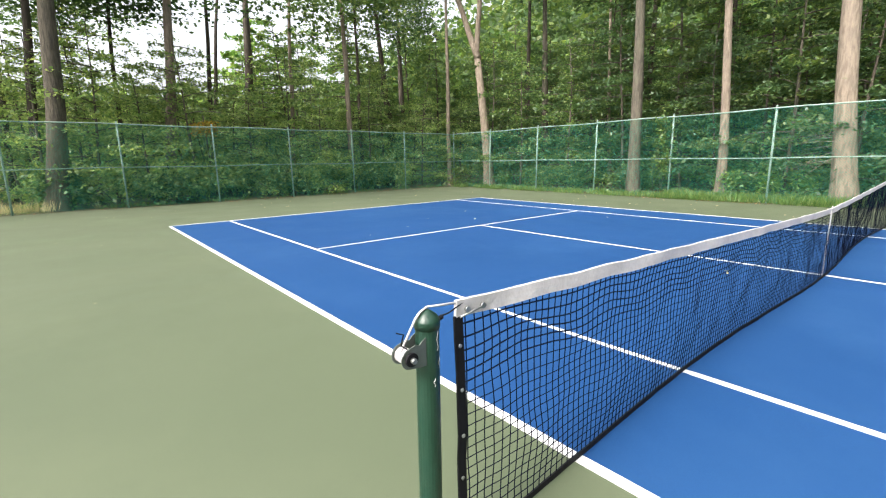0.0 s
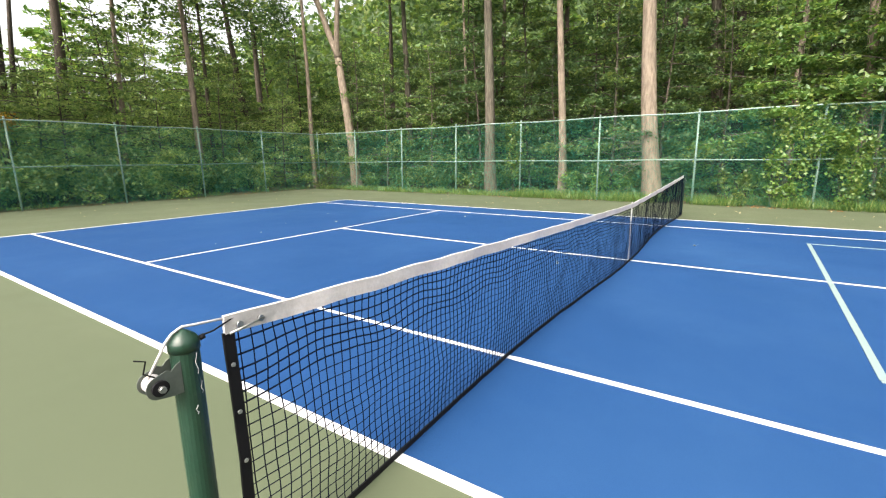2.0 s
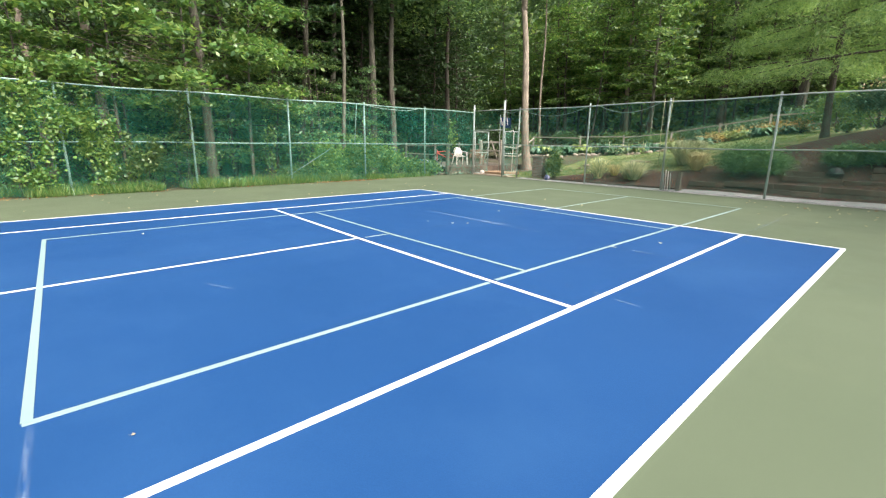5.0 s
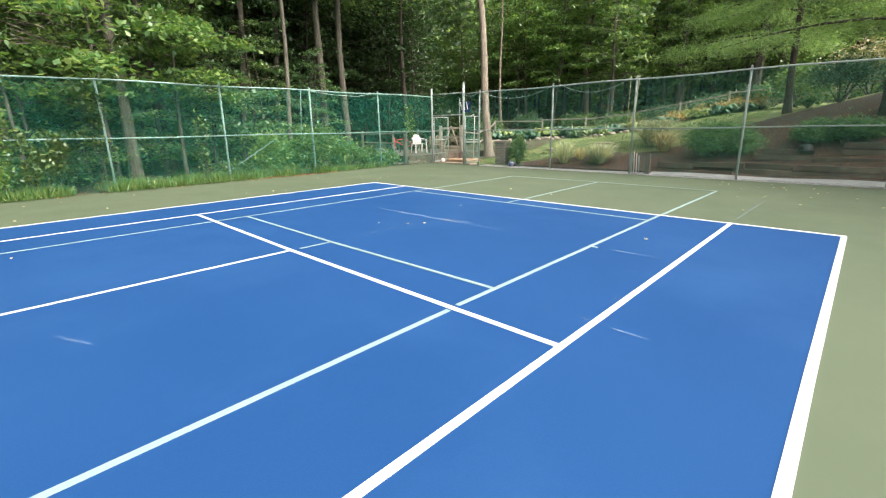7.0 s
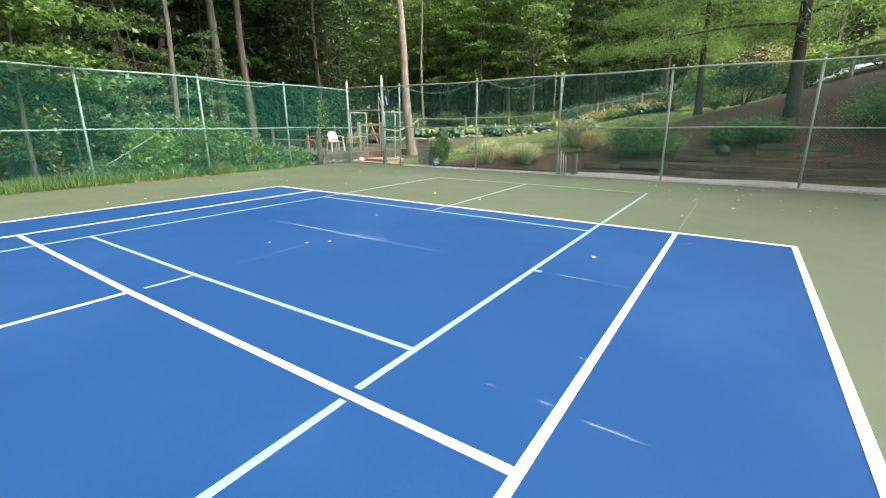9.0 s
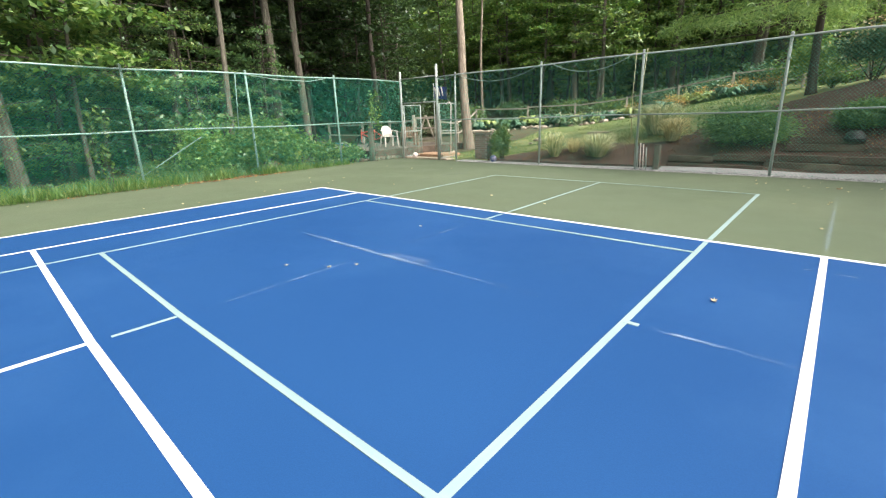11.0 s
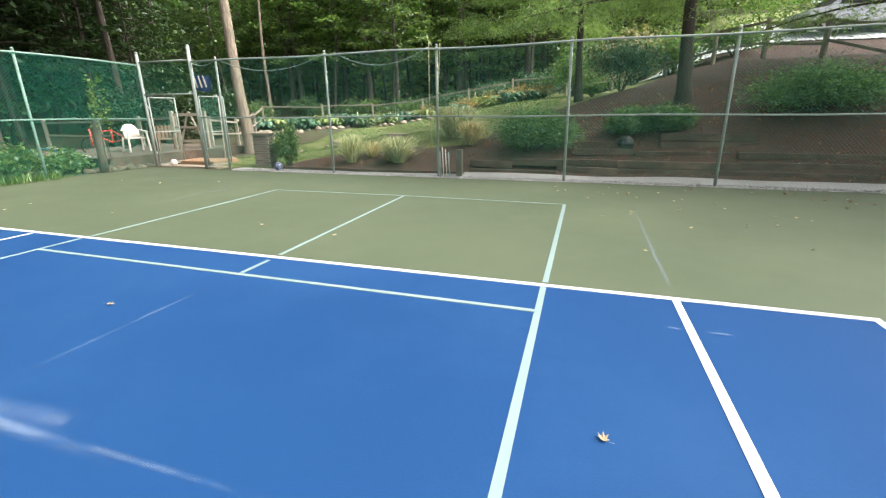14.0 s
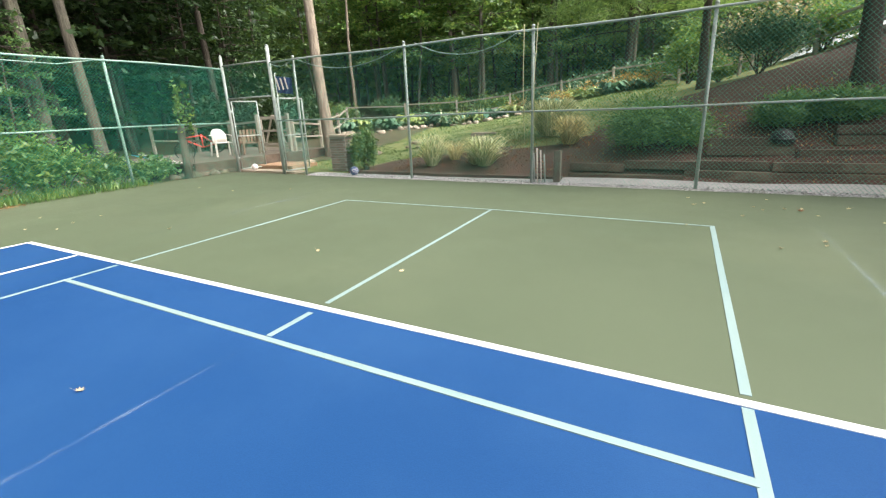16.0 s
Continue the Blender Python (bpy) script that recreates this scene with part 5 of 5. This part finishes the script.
# white pines on the bank
def pine(x, y, diam, tall, first, reach, whorls, label, per=340, lean=0.0):
    z0 = height(x, y)
    r = root("white_pine", pose(x, y, z0), label, "tree", "pines")
    pts = [Vector((lean * z + 0.03 * math.sin(z), 0.03 * math.cos(z * 0.8), z)) for z in (-0.3, 0, 0.3, 1.5, 3, 5, 7, 9, tall)]
    v, f = tube_data(pts, [diam / 2 * (1.45 if p.z < 0.1 else 1.12 if p.z < 0.5 else 1 - 0.75 * p.z / tall) for p in pts], 14)
    raw("trunk", v, f, M_BARK_DARK, r, "", "", True)
    limbs, places = [], []
    for k in range(whorls):
        z = first + (tall - first) * (k / whorls) ** 1.2
        a = k * 2.4 + rng.uniform(-0.4, 0.4)
        L = reach * (1 - 0.55 * k / whorls) * rng.uniform(0.75, 1.1)
        q = limb((lean * z, 0, z), (math.cos(a), math.sin(a), 0.16), L, 0.09)
        limbs.append(tube_data(q, [0.045 * (1 - 0.8 * i / 5) + 0.006 for i in range(6)], 6, False))
        places.append(spray(q, per, 0.3 * L ** 0.6, 0.12))
    for q in limbs:
        raw("limb", *q, M_BARK_DARK, r, "", "", True)
    p = np.concatenate(places)
    p = np.repeat(p, 3, 0) + rng.normal(size=(len(p) * 3, 3)) * 0.07
    a, s = leaf_frames(len(p), 0.2, 0.022, 0.9)
    quads("needles", p, a, s, M_NEEDLE, r)


pine(-0.07, -22.15, 0.34, 14, 2.5, 5.0, 26, "large white pine with dark trunk on the bank", 560, 0.05)
pine(2.76, -25.9, 0.25, 13, 2.9, 4.3, 26, "white pine with slim dark trunk on the bank", 760, 0.04)
# The pine at x -7 is an addition that keeps sun off the bank.
pine(-7.0, -23.2, 0.4, 14, 1.5, 5.4, 28, "spreading white pine added beside the drive to shade the bank", 480)
pine(6.5, -40.0, 0.5, 15, 3.0, 5.0, 26, "tall white pine behind the border", 300)

# drive at the top of the bank
v, f = [], []
for i in range(21):
    for j in range(7):
        x, y = -14 + 14 * i / 20, -38 + 7.0 * j / 6
        v.append((x, y, height(x, y) + 0.06))
f = [(i * 7 + j, i * 7 + 7 + j, i * 7 + 8 + j, i * 7 + j + 1) for i in range(20) for j in range(6)]
raw("driveway", v, f, M_PAVE, None, "pale concrete drive at the top of the bank", "structure", True)


# climbing vines on the east fence
def vine(y, w, top, n, label, material=M_LEAF_SUN, low=0.1, lean=0.0, bulge=0.6):
    """Stems that twine up the fence, with leaves in hanging bunches and bare wire between them."""
    r = root("climbing_vine", pose(15.28 + 0.0075 * (y - 0.0), y, 0), label, "vine", "vines")
    st, places = [], []
    for k in range(4):
        q, yy = [], w * (k - 1.5) * 0.3 + rng.normal() * 0.05
        for z in np.linspace(-0.05, top, 9):
            q.append((0.02 + 0.03 * math.sin(z * 3 + k), yy * (0.6 + 0.5 * z / top) + lean * z + 0.09 * math.sin(z * 2.2 + k * 2) + rng.normal() * 0.02, z))
        st.append(tube_data(q, [0.009 - 0.0006 * i for i in range(9)], 5, False))
        Q = np.array(q)
        bunch = rng.uniform(low / top * 8, 8, max(4, int(top * 2.6)))
        t = np.clip(bunch[rng.integers(0, len(bunch), n // 4)] + rng.normal(size=n // 4) * 0.35, low / top * 8, 8)
        i = np.minimum(t.astype(int), 7)
        p = Q[i] + (Q[i + 1] - Q[i]) * (t - i)[:, None]
        off = rng.normal(size=p.shape) * (0.06, 0.05 + w * 0.11 * bulge, 0.09)
        off[:, 2] -= np.abs(off[:, 1]) * 0.5
        places.append(p + off - (0.05, 0, 0))
    raw("stem", *join(st), M_BARK, r, "", "", True)
    p = np.concatenate(places)
    a, s = leaf_frames(len(p), 0.105, 0.075, 0.9)
    quads("leaves", p, a, s, material, r)


vine(6.65, 0.45, 3.1, 420, "sparse bright vine hanging over the fence", low=0.9, lean=-0.04)
vine(-2.35, 1.0, 3.05, 2100, "bright green vine climbing the fence", low=0.5, lean=-0.1, bulge=0.9)
vine(-3.95, 0.8, 3.0, 1450, "bright green vine climbing the fence", low=0.3, lean=0.1)
vine(-4.9, 0.9, 1.7, 800, "leafy green vine spreading low on the fence", M_LEAF)
vine(-6.0, 0.35, 3.0, 260, "thin vine hanging from the fence top", M_LEAF, low=1.4)
vine(-1.2, 0.7, 1.3, 380, "low leafy vine on the fence", M_LEAF)
vine(-8.65, 0.25, 2.0, 130, "thin vine on the fence", M_LEAF, low=0.5)
vine(-17.3, 0.25, 2.5, 200, "thin vine climbing an old log post", M_LEAF, low=1.3)
vine(8.8, 0.7, 0.9, 260, "low vine on the fence foot", M_LEAF)

# shrubs added behind the gate, their dark leaf colour standing in for shade
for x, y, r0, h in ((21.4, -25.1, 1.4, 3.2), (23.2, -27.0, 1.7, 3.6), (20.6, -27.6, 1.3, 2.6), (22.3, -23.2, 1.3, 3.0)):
    bush("dark_shrub", x, y, r0, r0, h, 2600, 0.2, 0.1, M_LEAF_SHADED, "added dense shrub, shade put into its dark leaf colour", group="shade shrubs", lumps=24)

# weeds and bushes along the east and north fences
for x, y, rx, ry, rz, n, mt in ((15.95, -11.4, 0.7, 1.0, 1.7, 4200, M_LEAF_SUN), (15.9, -12.9, 0.7, 1.1, 1.9, 5000, M_LEAF_SUN), (15.9, -14.4, 0.7, 1.0, 1.6, 4200, M_LEAF_SUN), (15.9, -15.6, 0.6, 0.7, 0.95, 1800, M_LEAF), (16.1, -10.0, 0.7, 0.8, 0.7, 1300, M_LEAF), (15.95, -16.5, 0.6, 0.7, 0.8, 1500, M_LEAF)):
    bush("leafy_bush", x, y, rx, ry, rz, n, 0.13, 0.07, mt, "sprawling bright green bush against the fence", group="fence bushes", lumps=22)
for k in range(62):
    if k < 24:
        x, y = 16.1 + rng.uniform(0.1, 2.6), rng.uniform(-9, 18)
    else:
        x, y = rng.uniform(-5, 15), 19.3 + rng.uniform(0.2, 2.4)
    s = rng.uniform(0.5, 1.0) if k < 40 else rng.uniform(0.9, 1.4)
    big = 1.0 if k < 24 else 1.35
    bush("understory_shrub", x, y, 0.8 * s, 0.8 * s, 1.7 * s, int(900 * s), 0.13 * big, 0.075 * big, (M_LEAF, M_LEAF_DEEP, M_LEAF, M_LEAF_SUN)[k % 4] if k < 24 else (M_LEAF_BACKLIT, M_LEAF_BACKLIT, M_LEAF)[k % 3], "leafy woodland shrub behind the fence", group="woodland shrubs")
bush("turning_sapling", 2.9, 20.6, 0.6, 0.5, 0.9, 700, 0.12, 0.08, M_LEAF_FALL, "sapling with orange turning leaves above the fence", category="tree", lift=2.6)
tube("sapling_stem", [(2.9, 20.6, -0.1), (2.92, 20.6, 1.6), (2.85, 20.62, 3.6)], 0.025, M_BARK, None, "", 6)
tagged(bpy.data.objects["sapling_stem"], "thin bare sapling stem behind the fence", "tree")


def strip(name, n, x0, x1, y0, y1, h, w, material, label, dens=None):
    """Grass blades or litter over a strip of ground."""
    p = np.stack([rng.uniform(x0, x1, n), rng.uniform(y0, y1, n), np.zeros(n)], 1)
    keep = np.array([noise.noise(Vector((a * 0.8, b * 0.8, 2.0))) > (dens if dens is not None else -1) for a, b, _ in p])
    p = p[keep]
    for q in p:
        q[2] = max(height(q[0], q[1]), 0.0)
    d = unit(rng.normal(size=p.shape) * (0.35, 0.35, 0.1) + (0, 0, 1)) * (h / 2 * rng.uniform(0.5, 1.3, (len(p), 1)))
    s = unit(rng.normal(size=p.shape) * (1, 1, 0.05)) * w / 2
    p = p + d * 0.95
    tagged(quads(name, p, d, s, material), label, "grass", kind="stuff")


strip("grass_verge", 26000, 15.0, 16.3, -16, 18.5, 0.24, 0.02, M_GRASS, "rough green grass along the fence foot", -0.15)
strip("grass_verge", 15000, 15.0, 16.1, -13, 6.5, 0.34, 0.022, M_GRASS, "taller rough grass along the fence foot", -0.05)
strip("grass_verge", 2500, -7, 15, 18.75, 19.6, 0.18, 0.018, M_GRASS, "thin grass along the fence foot", 0.0)
strip("grass_verge", 1500, -7, -1.2, 18.8, 19.8, 0.4, 0.015, M_STRAW, "dry straw-coloured grass at the fence foot", -0.2)
strip("mulch_chips", 5000, -6, 10.8, -23, -19.2, 0.05, 0.03, M_LITTER, "loose bark chips on the bank", -0.1)


def litter(name, n, x0, x1, y0, y1, size, material, label, dens):
    p = np.stack([rng.uniform(x0, x1, n), rng.uniform(y0, y1, n), np.zeros(n)], 1)
    p = p[np.array([noise.noise(Vector((a * 0.7, b * 0.7, 7.0))) > dens for a, b, _ in p])]
    for q in p:
        q[2] = max(height(q[0], q[1]), 0.004) + 0.012
    a, s = leaf_frames(len(p), size, size * 0.65, 0.2)
    tagged(quads(name, p, a, s, material), label, "leaves", kind="stuff")


litter("leaf_litter", 1300, 14.85, 15.6, -16, 9, 0.07, M_LITTER, "drift of red-brown fallen leaves along the fence foot", 0.0)
litter("leaf_litter", 420, 14.9, 15.5, -13.4, -10.4, 0.08, M_LITTER, "patch of orange-brown fallen leaves at the fence foot", -0.6)
litter("leaf_litter", 500, -3, 15, 18.3, 19.2, 0.07, M_LITTER, "fallen leaves along the fence foot", 0.05)
litter("leaf_litter", 5000, 15.8, 24, -16, 20, 0.1, M_LITTER, "brown leaf litter on the woodland floor", -0.2)

# lawn blades
n = 42000
p = np.stack([rng.uniform(3.5, 17.5, n), rng.uniform(-33, -19.3, n), np.zeros(n)], 1)
p = p[np.array([ground_kind(a, b) == 1 and noise.noise(Vector((a * 0.9, b * 0.9, 3.0))) > -0.25 for a, b, _ in p])]
p[:, 2] = [height(a, b) for a, b, _ in p]
d = unit(rng.normal(size=p.shape) * (0.6, 0.6, 0.1) + (0, 0, 1)) * rng.uniform(0.02, 0.05, (len(p), 1))
tagged(quads("lawn_grass", p + d * 0.9, d, unit(rng.normal(size=p.shape) * (1, 1, 0.05)) * 0.008, M_GRASS), "short patchy lawn grass above the mulched bed", "grass", kind="stuff")

# gravel stones
n = 24000
p = np.stack([rng.uniform(-7, 12.2, n), rng.uniform(-19.1, -18.52, n), np.full(n, 0.006)], 1)
a = unit(rng.normal(size=(n, 3)) * (1, 1, 0.3)) * rng.uniform(0.016, 0.032, (n, 1))
s = unit(np.cross(a, rng.normal(size=(n, 3)) * 0.3 + (0, 0, 1))) * rng.uniform(0.012, 0.024, (n, 1))
M_STONE = surface("crushed_stone", (0.34, 0.33, 0.325), (0.62, 0.60, 0.59), 40, 0.9, bump=0.3, by_island=0.65)
tagged(quads("gravel", p, a, s, M_STONE), "pale crushed stone strip along the fence", "gravel", kind="stuff")

# ---- leaves lying on the court ----
lv, k = [], 0
for i in range(14):
    a = 2 * math.pi * i / 14
    r = (1.0, 0.55)[i % 2] * (1.15 if i in (0, 2, 12) else 0.85 if i == 6 else 1.0)
    lv.append((r * math.cos(a) * 0.5, r * math.sin(a) * 0.45, 0.10 * (i % 2 == 0) + 0.03 * math.sin(a * 3)))
lv.append((0, 0, 0.0))
lf = [(i, (i + 1) % 14, 14) for i in range(14)]
lv += [(-0.5, 0.0, 0.05), (-0.95, 0.06, 0.08), (-0.95, 0.09, 0.08), (-0.48, 0.035, 0.05)]
lf.append((15, 16, 17, 18))
leaf_mesh = bpy.data.meshes.new("fallen_leaf")
lv = [(x, y * (1 - 0.25 * abs(x)), z + 1.1 * y * y + 0.35 * x * x) for x, y, z in lv]
leaf_mesh.from_pydata(lv, [], lf)
leaf_mesh.materials.append(M_LEAF_TAN)
SEEN = [(5.98, -8.2), (5.53, -8.46), (5.34, -8.69), (2.1, -9.91), (5.36, -12.89), (6.68, -13.11), (1.98, -15.0), (1.55, -13.26), (11.89, -13.29), (0.87, -17.4), (1.43, -17.2), (11.3, -11.1), (9.64, -13.14), (0.84, -14.55),
        (2.85, -17.66), (10.63, -16.47), (0.1, -14.86), (-0.75, -15.61), (0.06, -16.07), (1.33, -16.78), (-2.2, -17.5), (-1.58, -18.2), (-0.27, -13.84), (-1.88, 5.14), (-0.42, 6.83), (-2.31, 10.64), (-1.62, 9.71), (-2.63, 3.86),
        (4.12, 7.42), (5.32, 8.17), (6.17, 7.24), (7.2, 8.73), (2.83, 6.97), (4.81, 0.89), (8.75, 4.93), (9.64, 2.48), (1.95, -2.79), (4.69, 0.83), (7.28, -0.76), (6.03, -10.4), (8.06, -3.71), (9.97, -1.55)]
more = [(rng.uniform(11.3, 15.0), rng.uniform(-17.5, 10)) for _ in range(60)] + [(rng.uniform(-5, 3), rng.uniform(-18.3, -14.2)) for _ in range(28)] + [(rng.uniform(-5, 14), rng.uniform(14, 18.4)) for _ in range(30)]
SEEN = [(x + 0.06, y - 0.06) if y < -5 else (x, y) for x, y in SEEN]
for i, (x, y) in enumerate(SEEN + more):
    s = rng.uniform(0.045, 0.07) * (1.05 if i in (3, 2, 6) else 0.45 if y > -6 and x < 3 else 0.95)
    ob = new("fallen_leaf", leaf_mesh)
    ob.matrix_world = pose(x, y, 0.012, rng.normal() * 8, rng.normal() * 8, rng.uniform(0, 360)) @ Matrix.Diagonal((s, s, s, 1))
    tagged(ob, "small dry tan leaf lying on the court", "leaf", "fallen leaves")

brown_mesh = leaf_mesh.copy()
brown_mesh.materials.clear()
brown_mesh.materials.append(M_LEAF_BROWN)
BROWN = [(-1.31, -17.92), (-1.43, -17.83), (-1.52, -17.37), (-1.7, -17.32), (-2.05, -17.3), (-1.74, -16.66), (-1.95, -17.85), (-2.3, -17.1), (0.27, -18.0), (1.53, -17.11)]
for x, y in BROWN:
    sz = rng.uniform(0.07, 0.11)
    ob = new("fallen_leaf", brown_mesh)
    ob.matrix_world = pose(x, y, 0.014, rng.normal() * 10, rng.normal() * 10, rng.uniform(0, 360)) @ Matrix.Diagonal((sz, sz, sz, 1))
    tagged(ob, "curled red-brown leaf lying on the green surround", "leaf", "fallen leaves")

# ---- worn marks on the court ----
def chalk(name, amount, stretch):
    m = bpy.data.materials.new(name)
    m.use_nodes = True
    nt = m.node_tree
    b = nt.nodes["Principled BSDF"]
    b.inputs["Base Color"].default_value = (0.32, 0.42, 0.55, 1)
    b.inputs["Roughness"].default_value = 0.8
    al = ramp(nt, noise_tex(nt, 3.0, 8, stretch, 0.75), [(0.42, (0, 0, 0)), (0.68, (amount,) * 3)])
    uv = nt.nodes.new("ShaderNodeAttribute")
    uv.attribute_name = "worn"
    nt.links.new(mix(nt, 1.0, al, uv.outputs["Color"], "MULTIPLY"), b.inputs["Alpha"])
    return m


M_CHALK = chalk("chalky_scuff", 0.75, (1, 5, 1))
M_CHALK_FAINT = chalk("faint_chalk_line", 0.32, (1, 1, 1))


def scuff(x0, y0, x1, y1, w, material=M_CHALK_FAINT, z=0.0115, peak=0.5):
    """A worn streak that fades to both ends and sides."""
    a, b = Vector((x0, y0, z)), Vector((x1, y1, z))
    d = (b - a).normalized()
    sd = Vector((-d.y, d.x, 0)) * w / 2
    v, f, c = [], [], []
    for i in range(25):
        t = i / 24
        for k in range(5):
            q = a.lerp(b, t) + sd * (k / 2 - 1)
            v.append(q)
            c.append((1 - abs(k / 2 - 1)) * min(1, 5 * t, 5 * (1 - t)) * (1 - 0.7 * min(1, abs(t - peak) * 2)))
    f = [(i * 5 + k, i * 5 + 5 + k, i * 5 + 6 + k, i * 5 + 1 + k) for i in range(24) for k in range(4)]
    ob = raw("scuff_mark", v, f, material, court, "chalky worn streak on the paint")
    at = ob.data.color_attributes.new("worn", "FLOAT_COLOR", "POINT")
    for i, q in enumerate(c):
        at.data[i].color = (q, q, q, 1)


scuff(2.49, -2.37, 1.05, -2.33, 0.05, M_CHALK)
scuff(7.86, -9.22, 2.96, -9.18, 0.05, M_CHALK_FAINT)
scuff(7.26, -9.21, 4.26, -9.16, 0.11, M_CHALK, 0.013, 0.4)
scuff(5.66, -9.21, 4.66, -9.31, 0.22, M_CHALK_FAINT, 0.0145, 0.5)
scuff(5.52, -7.16, 5.58, -9.16, 0.05)
scuff(5.59, -9.46, 5.59, -11.26, 0.05)
scuff(2.46, -9.15, 1.36, -9.15, 0.06, M_CHALK, 0.0115, 0.2)
scuff(1.53, -12.06, 1.52, -16.46, 0.07, M_CHALK, 0.006, 0.1)
scuff(9.66, -12.16, 9.91, -17.06, 0.08, M_CHALK_FAINT, 0.006)
scuff(9.86, -15.06, 9.56, -15.96, 0.2, M_CHALK_FAINT, 0.007)
scuff(4.66, -3.75, 4.11, -3.99, 0.05)
for x0, x1, y in ((1.62, 1.52, -11.28), (1.38, 1.18, -11.28), (1.57, 1.44, -6.86), (1.3, 0.92, -6.82), (1.9, 1.8, -6.85), (1.52, 1.44, -7.48)):
    scuff(x0 + 0.06, y - 0.06, x1 + 0.06, y - 0.06, 0.04, M_CHALK, 0.0115)

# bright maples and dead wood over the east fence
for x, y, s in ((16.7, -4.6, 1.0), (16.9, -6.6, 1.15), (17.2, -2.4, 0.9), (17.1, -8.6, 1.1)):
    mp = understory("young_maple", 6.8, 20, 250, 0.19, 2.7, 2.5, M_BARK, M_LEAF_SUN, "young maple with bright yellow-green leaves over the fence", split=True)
    mp.matrix_world = pose(x, y, 0, 0, 0, 100 * s) @ Matrix.Scale(s, 4)
for x, y, z, a, n in ((16.0, 1.6, 1.9, 1.9, 12), (16.3, -4.9, 4.3, -1.9, 8)):
    db = root("dead_branch", pose(x, y, 0), "bare grey dead branch with many twigs", "branch", "dead branches")
    pcs = []
    for k in range(n):
        q = limb((0, 0, z + 0.12 * (k - n / 2)), (rng.normal() * 0.3, math.sin(a) + rng.normal() * 0.35, 0.25 * math.cos(k)), rng.uniform(0.8, 1.7), 0.06)
        pcs.append(tube_data(q, [0.012 * (1 - 0.8 * i / 5) + 0.002 for i in range(6)], 4, False))
        for t in (2, 3, 4):
            w = limb(q[t], (rng.normal(), rng.normal(), rng.normal() * 0.5), rng.uniform(0.25, 0.6), 0.05)
            pcs.append(tube_data(w, [0.005 * (1 - 0.8 * i / 5) + 0.0015 for i in range(6)], 3, False))
    raw("brushwood", *join(pcs), M_BARK_LIGHT, db, "", "stuff")


# parked car on the drive
def parked_car(m):
    r = root("parked_car", m, "silver parked car on the pale drive", "car")
    side = [(-2.15, 0.35), (-2.2, 0.7), (-1.95, 0.88), (-1.2, 0.95), (1.1, 0.98), (2.0, 0.82), (2.15, 0.6), (2.1, 0.35)]
    cab = [(-1.55, 0.92), (-0.85, 1.38), (0.55, 1.42), (1.25, 0.96)]
    for name, prof, hw, mt in (("body", side, 0.85, M_SILVER_PAINT), ("cabin", cab, 0.72, M_SILVER_PAINT)):
        bm = bmesh.new()
        f = bm.faces.new([bm.verts.new((x, -hw, z)) for x, z in prof])
        e = bmesh.ops.extrude_face_region(bm, geom=[f])
        for g in e["geom"]:
            if isinstance(g, bmesh.types.BMVert):
                g.co.y = hw
        bmesh.ops.recalc_face_normals(bm, faces=bm.faces[:])
        part(name, bm, mt, r, "", False, 0.06)
    for sy in (-1, 1):
        part("side_window", box(-0.95, 0.85, min(sy * 0.70, sy * 0.735), max(sy * 0.70, sy * 0.735), 1.02, 1.32), M_BLACK, r, "dark glass", False, 0.01)
    part("windscreen", beam((0.62, 0, 1.38), (1.2, 0, 1.0), 1.3, 0.02), M_BLACK, r, "dark glass")
    part("rear_window", beam((-0.9, 0, 1.36), (-1.48, 0, 0.98), 1.3, 0.02), M_BLACK, r, "dark glass")
    for x in (-1.35, 1.35):
        for y in (-0.82, 0.82):
            w = tube("wheel", [(x, y - 0.1, 0.32), (x, y + 0.1, 0.32)], 0.32, M_BLACK, r, "black tyre", 18)
            tube("rim", [(x, y - 0.11, 0.32), (x, y + 0.11, 0.32)], 0.19, M_STEEL, w, "alloy rim", 14)


M_SILVER_PAINT = surface("silver_car_paint", (0.34, 0.36, 0.39), (0.42, 0.44, 0.47), 3, 0.3, metal=0.5, bump=0.0, spec=0.5)
parked_car(pose(-7.6, -32.6, height(-7.6, -32.6) + 0.02, 0, 0, 12))
